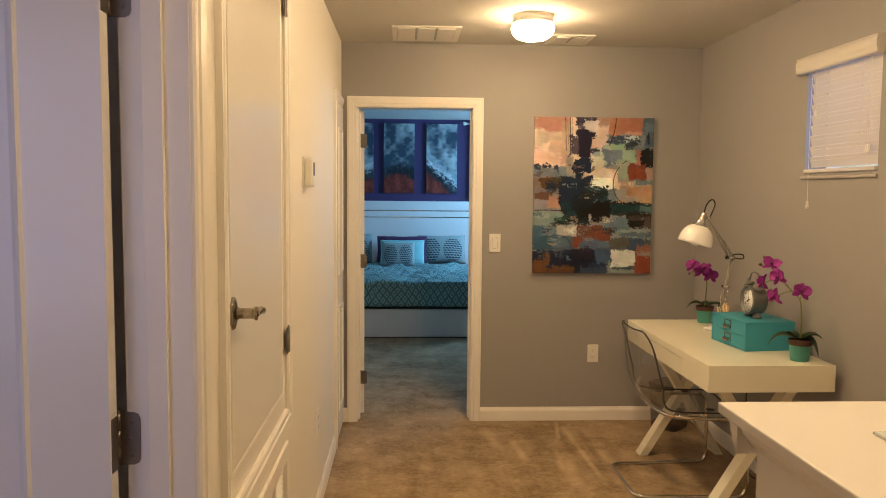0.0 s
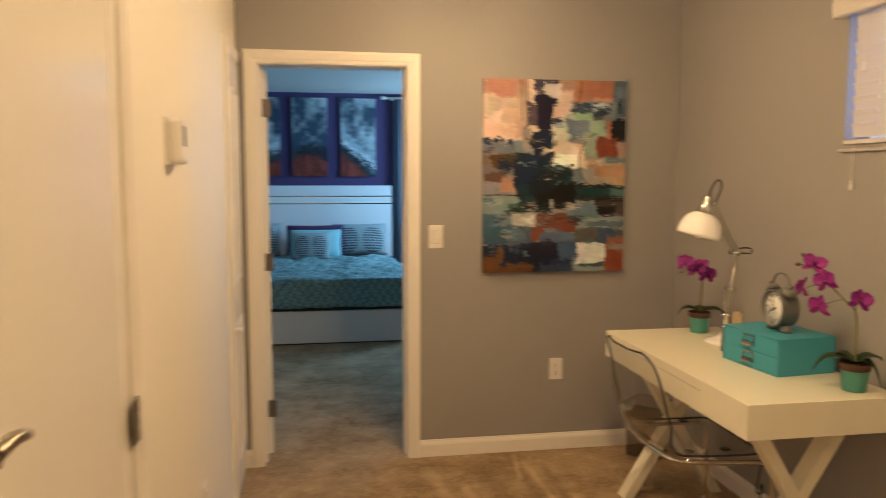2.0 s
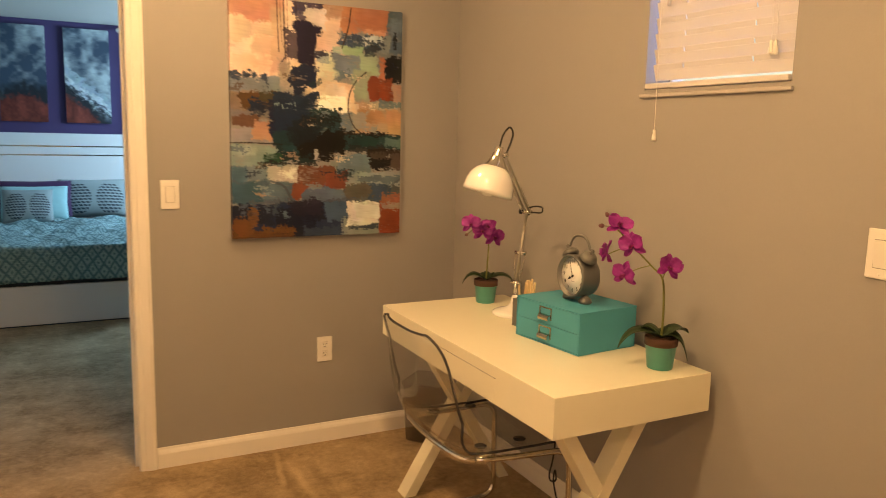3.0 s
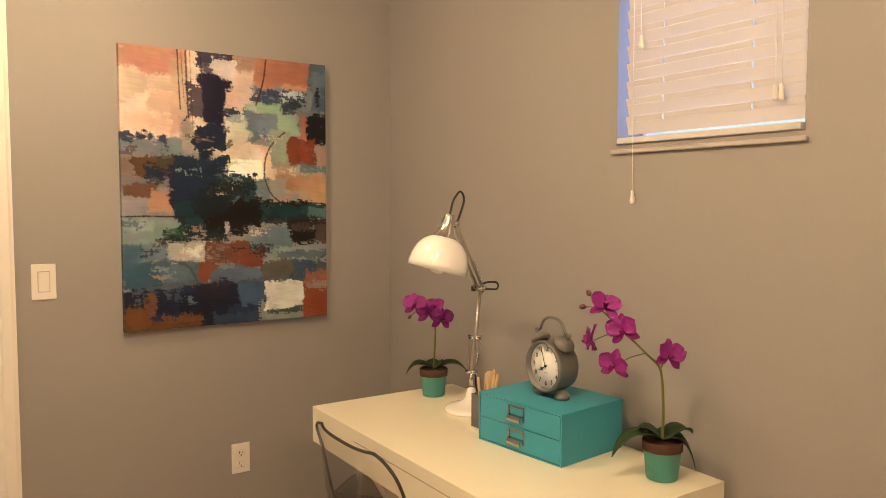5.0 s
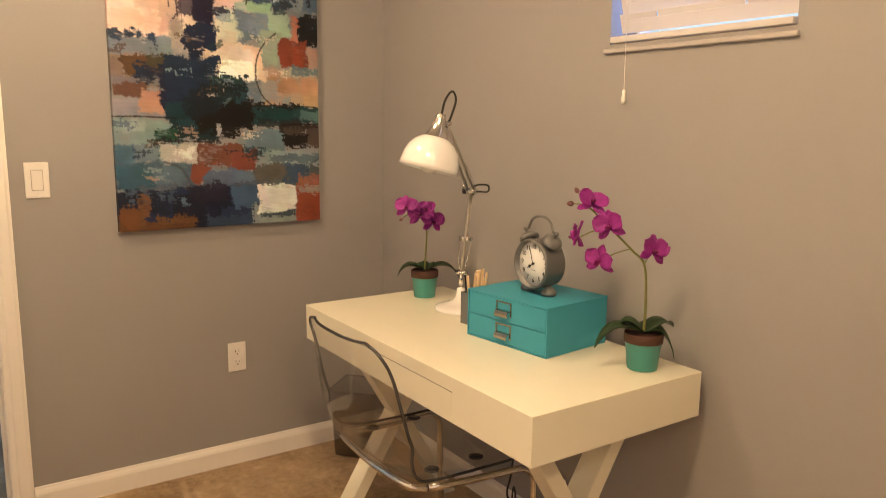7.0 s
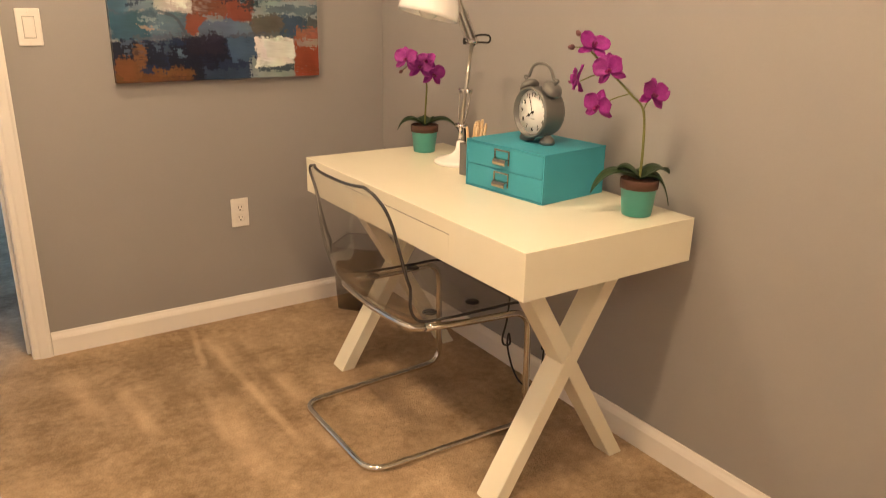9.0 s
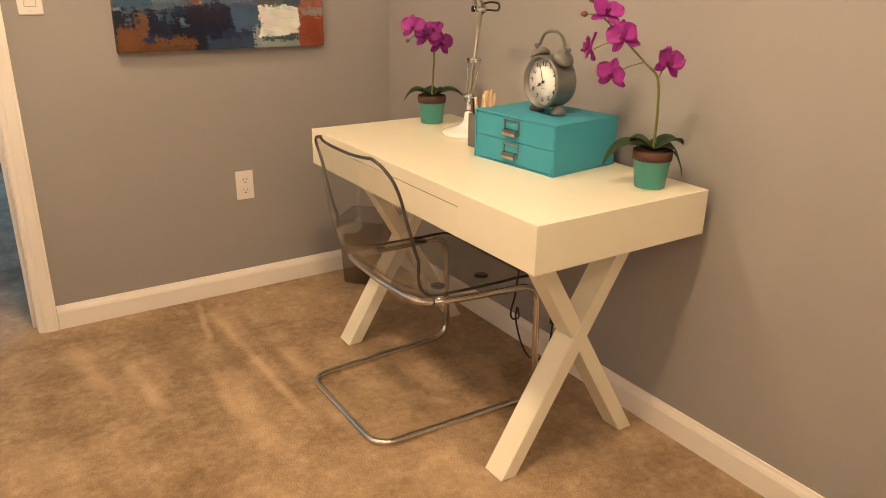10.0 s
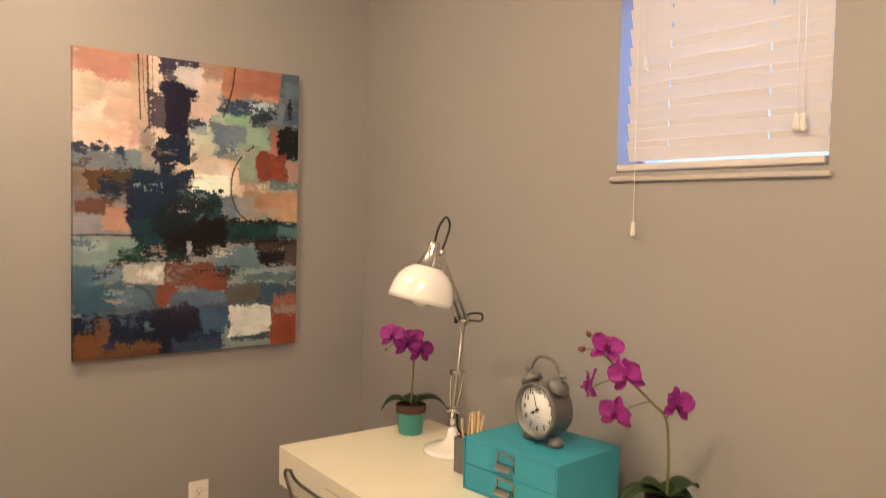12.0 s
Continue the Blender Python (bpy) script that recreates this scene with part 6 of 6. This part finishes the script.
# ---- bedroom ----
def quilt_material():
    m = bpy.data.materials.new("teal_ikat_quilt")
    m.use_nodes = True
    t = m.node_tree
    p = t.nodes["Principled BSDF"]
    p.inputs["Roughness"].default_value = 0.9
    sep = t.nodes.new("ShaderNodeSeparateXYZ")
    t.links.new(t.nodes.new("ShaderNodeTexCoord").outputs["Object"], sep.inputs[0])

    def op(kind, a, b=None):
        n = t.nodes.new("ShaderNodeMath")
        n.operation = kind
        for k, v in enumerate((a, b)):
            if v is None:
                continue
            if isinstance(v, (int, float)):
                n.inputs[k].default_value = v
            else:
                t.links.new(v, n.inputs[k])
        return n.outputs[0]

    along = op('SUBTRACT', sep.outputs["Z"], sep.outputs["Y"])
    a = op('PINGPONG', op('MULTIPLY', sep.outputs["X"], 27.0), 1.0)
    b = op('PINGPONG', op('MULTIPLY', along, 19.0), 1.0)
    d = op('ADD', a, b)
    ring = op('PINGPONG', op('MULTIPLY', d, 2.0), 1.0)
    nz = t.nodes.new("ShaderNodeTexNoise")
    nz.inputs["Scale"].default_value = 60
    ring = op('ADD', ring, op('MULTIPLY', op('SUBTRACT', nz.outputs["Fac"], 0.5), 0.6))
    ramp = t.nodes.new("ShaderNodeValToRGB")
    ramp.color_ramp.elements[0].position, ramp.color_ramp.elements[0].color = 0.35, (0.085, 0.20, 0.22, 1)
    ramp.color_ramp.elements[1].position, ramp.color_ramp.elements[1].color = 0.66, (0.25, 0.42, 0.43, 1)
    t.links.new(ring, ramp.inputs[0])
    t.links.new(ramp.outputs[0], p.inputs["Base Color"])
    n2 = t.nodes.new("ShaderNodeTexNoise")
    n2.inputs["Scale"].default_value = 22
    bp = t.nodes.new("ShaderNodeBump")
    bp.inputs["Strength"].default_value, bp.inputs["Distance"].default_value = 0.6, 0.02
    t.links.new(n2.outputs["Fac"], bp.inputs["Height"])
    t.links.new(bp.outputs["Normal"], p.inputs["Normal"])
    return m


def cushion_material(name, ground, ink):
    """Cloth with round motifs made of short dashes."""
    m = material(name, ground, 0.9, vary=0.1, coarse=12, fine=200, bump=0.08)
    t = m.node_tree
    sp = t.nodes.new("ShaderNodeSeparateXYZ")
    t.links.new(t.nodes.new("ShaderNodeTexCoord").outputs["UV"], sp.inputs[0])

    def calc(kind, a, b=0.0):
        n = t.nodes.new("ShaderNodeMath")
        n.operation = kind
        for k, v in enumerate((a, b)):
            if isinstance(v, (int, float)):
                n.inputs[k].default_value = v
            else:
                t.links.new(v, n.inputs[k])
        return n.outputs[0]

    u, v = sp.outputs["X"], sp.outputs["Y"]
    side = calc('DIVIDE', calc('SUBTRACT', calc('ABSOLUTE', calc('SUBTRACT', u, 0.5)), 0.235), 0.205)
    high = calc('DIVIDE', calc('SUBTRACT', v, 0.44), 0.40)
    oval = calc('LESS_THAN', calc('ADD', calc('MULTIPLY', side, side), calc('MULTIPLY', high, high)), 1.0)
    rows = calc('GREATER_THAN', calc('SINE', calc('MULTIPLY', v, 82.0)), -0.25)
    gaps = calc('GREATER_THAN', calc('SINE', calc('ADD', calc('MULTIPLY', u, 95.0), calc('MULTIPLY', v, 40.0))), -0.75)
    mul = t.nodes.new("ShaderNodeMath")
    mul.operation = 'MULTIPLY'
    t.links.new(calc('MULTIPLY', oval, rows), mul.inputs[0])
    t.links.new(gaps, mul.inputs[1])
    mix = t.nodes.new("ShaderNodeMix")
    mix.data_type = 'RGBA'
    p = t.nodes["Principled BSDF"]
    old = p.inputs["Base Color"].links[0].from_socket
    t.links.new(mul.outputs[0], mix.inputs["Factor"])
    t.links.new(old, mix.inputs["A"])
    mix.inputs["B"].default_value = (*ink, 1)
    t.links.new(mix.outputs["Result"], p.inputs["Base Color"])
    return m


BED_WHITE = material("white_bed_laminate", (0.78, 0.79, 0.80), 0.35, vary=0.03, coarse=3, fine=40, bump=0.01)
QUILT = quilt_material()
SHAM = cushion_material("dotted_teal_cloth", (0.26, 0.33, 0.34), (0.035, 0.05, 0.065))
PLUM = material("plum_velvet", (0.055, 0.018, 0.07), 0.8, vary=0.2, fine=200, bump=0.06)
AQUA = material("aqua_cloth", (0.25, 0.55, 0.58), 0.85, vary=0.12, coarse=20, fine=200, bump=0.06)
SHEET = material("dark_bed_skirt", (0.06, 0.07, 0.08), 0.9, vary=0.2, bump=0.05)


def bed():
    x0, x1, yf, yh = -0.76, 1.20, 8.44, 10.60
    b = thing("bed", "white platform bed with tall headboard, made up", "bed", (0.22, 9.5, 0))
    part("footboard", boxes((x0, yf, 0.012, x1, yf + 0.035, 0.298), bevel=0.004), BED_WHITE, b)
    part("plinth", boxes((x0 + 0.03, yf + 0.02, 0, x1 - 0.03, yh, 0.011)), SHEET, b)
    for x in (x0, x1 - 0.03):
        part("side_rail", boxes((x, yf + 0.036, 0.012, x + 0.03, yh, 0.298), bevel=0.003), BED_WHITE, b)
    head = part("headboard", boxes((x0 - 0.02, yh + 0.02, 0.0, x1 + 0.02, yh + 0.075, 1.375), bevel=0.003), BED_WHITE, b)
    for za, zb in ((0.0, 1.160), (1.172, 1.245), (1.257, 1.375)):
        part("panel", boxes((x0 - 0.02, yh, za, x1 + 0.02, yh + 0.0195, zb), bevel=0.003), BED_WHITE, head)
    for z in (1.166, 1.251):
        part("inlay", boxes((x0 - 0.02, yh + 0.004, z - 0.0055, x1 + 0.02, yh + 0.019, z + 0.0055)), CHROME, head, "dark metal inlay strip")
        part("clip", boxes((0.43, yh - 0.003, z - 0.008, 0.49, yh + 0.003, z + 0.008), bevel=0.002), CHROME, head, "bright metal clip")
    part("mattress", boxes((x0 + 0.035, yf + 0.05, 0.20, x1 - 0.035, yh - 0.005, 0.53), bevel=0.05), SHEET, b)


bed()


def quilt():
    """A padded cover draped over the mattress, hanging down in front and at the sides."""
    x0, x1, y0, y1, top, low = -0.74, 1.18, 8.425, 10.30, 0.575, 0.318
    r = random.Random(4)
    nx, ny = 70, 60
    drop = top - low
    bm = bmesh.new()
    rows = []
    for j in range(ny + 1):
        s = j / ny * (y1 - y0 + drop) - drop
        row = []
        for i in range(nx + 1):
            q = i / nx * (x1 - x0 + 2 * drop) - drop
            x, dx = (x0 + max(0, min(q, x1 - x0))), max(0, -q, q - (x1 - x0))
            y, dy = y0 + max(0, s), max(0, -s)
            d = max(dx, dy)
            round_ = 0.035
            z = top - max(0, d - round_ * 0.4) if d > 0 else top - round_ * 0.6 * max(0, 1 - min(q if q < (x1 - x0) / 2 else x1 - x0 - q, max(0, s)) / round_) ** 2 * 0.6
            p = Vector((x * 6, y * 6, d * 5))
            wob = noise.noise(p * 0.5) * 0.030 + noise.noise(p) * 0.028 + noise.noise(Vector((p.x * 2.2, p.y * 1.2, p.z))) * 0.020 + noise.noise(p * 4) * 0.006
            if d > 0:
                nrm = Vector((0, -1, 0)) if dy >= dx else Vector(((-1 if q < 0 else 1), 0, 0))
                row.append(bm.verts.new(Vector((x, y, max(z, low))) + nrm * (wob + 0.008)))
            else:
                row.append(bm.verts.new((x, y, z + wob * 1.2)))
        rows.append(row)
    for j in range(ny):
        for i in range(nx):
            bm.faces.new((rows[j][i], rows[j][i + 1], rows[j + 1][i + 1], rows[j + 1][i])).smooth = True
    q = solo("quilt", bm, QUILT, "teal ikat patterned quilt spread over the bed", "quilt")
    q.modifiers.new("thickness", 'SOLIDIFY').thickness = 0.012


quilt()


def cushion(x, y, z, w, h, thick, lean, mat, label, turn=0, group=""):
    bm = bmesh.new()
    uv = bm.loops.layers.uv.new("UVMap")
    n = 18
    m = pose(x, y, z, 90 - lean, 0, turn)
    for side in (1, -1):
        grid = []
        for j in range(n + 1):
            row = []
            for i in range(n + 1):
                u, v = i / n * 2 - 1, j / n * 2 - 1
                puff = (max(0, 1 - abs(u) ** 2.6) * max(0, 1 - abs(v) ** 2.6)) ** 0.55
                pinch = 1 - 0.07 * (1 - abs(u * v)) * (abs(u) ** 4 + abs(v) ** 4) / 2
                wr = noise.noise(Vector((u * 3 + x * 9, v * 3, side))) * 0.010 * puff
                row.append(bm.verts.new(m @ Vector((u * w / 2 * pinch, h / 2 + v * h / 2 * pinch, side * (thick / 2 * puff + wr)))))
            grid.append(row)
        for j in range(n):
            for i in range(n):
                f = bm.faces.new((grid[j][i], grid[j][i + 1], grid[j + 1][i + 1], grid[j + 1][i]))
                f.smooth = True
                for lp, (a, b) in zip(f.loops, ((i, j), (i + 1, j), (i + 1, j + 1), (i, j + 1))):
                    lp[uv].uv = (a / n, b / n)
    bmesh.ops.remove_doubles(bm, verts=bm.verts[:], dist=0.0006)
    solo("cushion", bm, mat, label, "cushion", group=group)


for x in (-0.36, 0.84):
    cushion(x, 10.42, 0.572, 0.62, 0.395, 0.19, 24 if x > 0 else 18, SHAM, "dotted pale teal pillow leaning against the headboard", group="bed pillows")
cushion(0.33, 10.33, 0.572, 0.64, 0.375, 0.14, 18, PLUM, "dark plum pillow leaning behind smaller cushions", group="bed pillows")
cushion(0.335, 10.20, 0.576, 0.56, 0.335, 0.13, 22, AQUA, "plain aqua cushion with pale edges", group="bed pillows")
cushion(0.285, 10.07, 0.576, 0.41, 0.325, 0.13, 28, SHAM, "small dotted teal cushion in front", group="bed pillows")

rod = thing("curtain_rod", "white curtain rod with round finial on the purple wall", "curtain rod", (1.2, BN - 0.08, 2.385))
bm = bmesh.new()
tube(bm, ((1.165, BN - 0.08, 2.385), (2.6, BN - 0.08, 2.385)), 0.012, 12)
part("pole", bm, TRIM, rod)
bm = bmesh.new()
turned(bm, pose(1.165, BN - 0.08, 2.385, 0, -90), lathe, ((0.012, 0), (0.016, 0.004), (0.012, 0.010), (0.026, 0.028), (0.020, 0.050), (0, 0.058)), 18)
part("finial", bm, TRIM, rod)
part("bracket", boxes((1.22, BN - 0.085, 2.36, 1.24, BN, 2.378), bevel=0.002), TRIM, rod)
bm = bmesh.new()
pl = []
for k in range(80):
    q = k / 79
    pl.append((1.255 + q * 0.55, BN - 0.08 + 0.028 * math.sin(q * 44)))
for (a, b), (c, d) in zip(pl, pl[1:]):
    bm.faces.new([bm.verts.new(v) for v in ((a, b, 0.03), (c, d, 0.03), (c, d, 2.372), (a, b, 2.372))]).smooth = True
bmesh.ops.remove_doubles(bm, verts=bm.verts[:], dist=0.0005)
cu = solo("curtain", bm, material("dark_blue_gray_curtain", (0.10, 0.13, 0.17), 0.85, vary=0.15, fine=150, bump=0.05), "dark blue-gray curtain hanging in folds from the rod", "curtain")
cu.modifiers.new("thickness", 'SOLIDIFY').thickness = 0.003
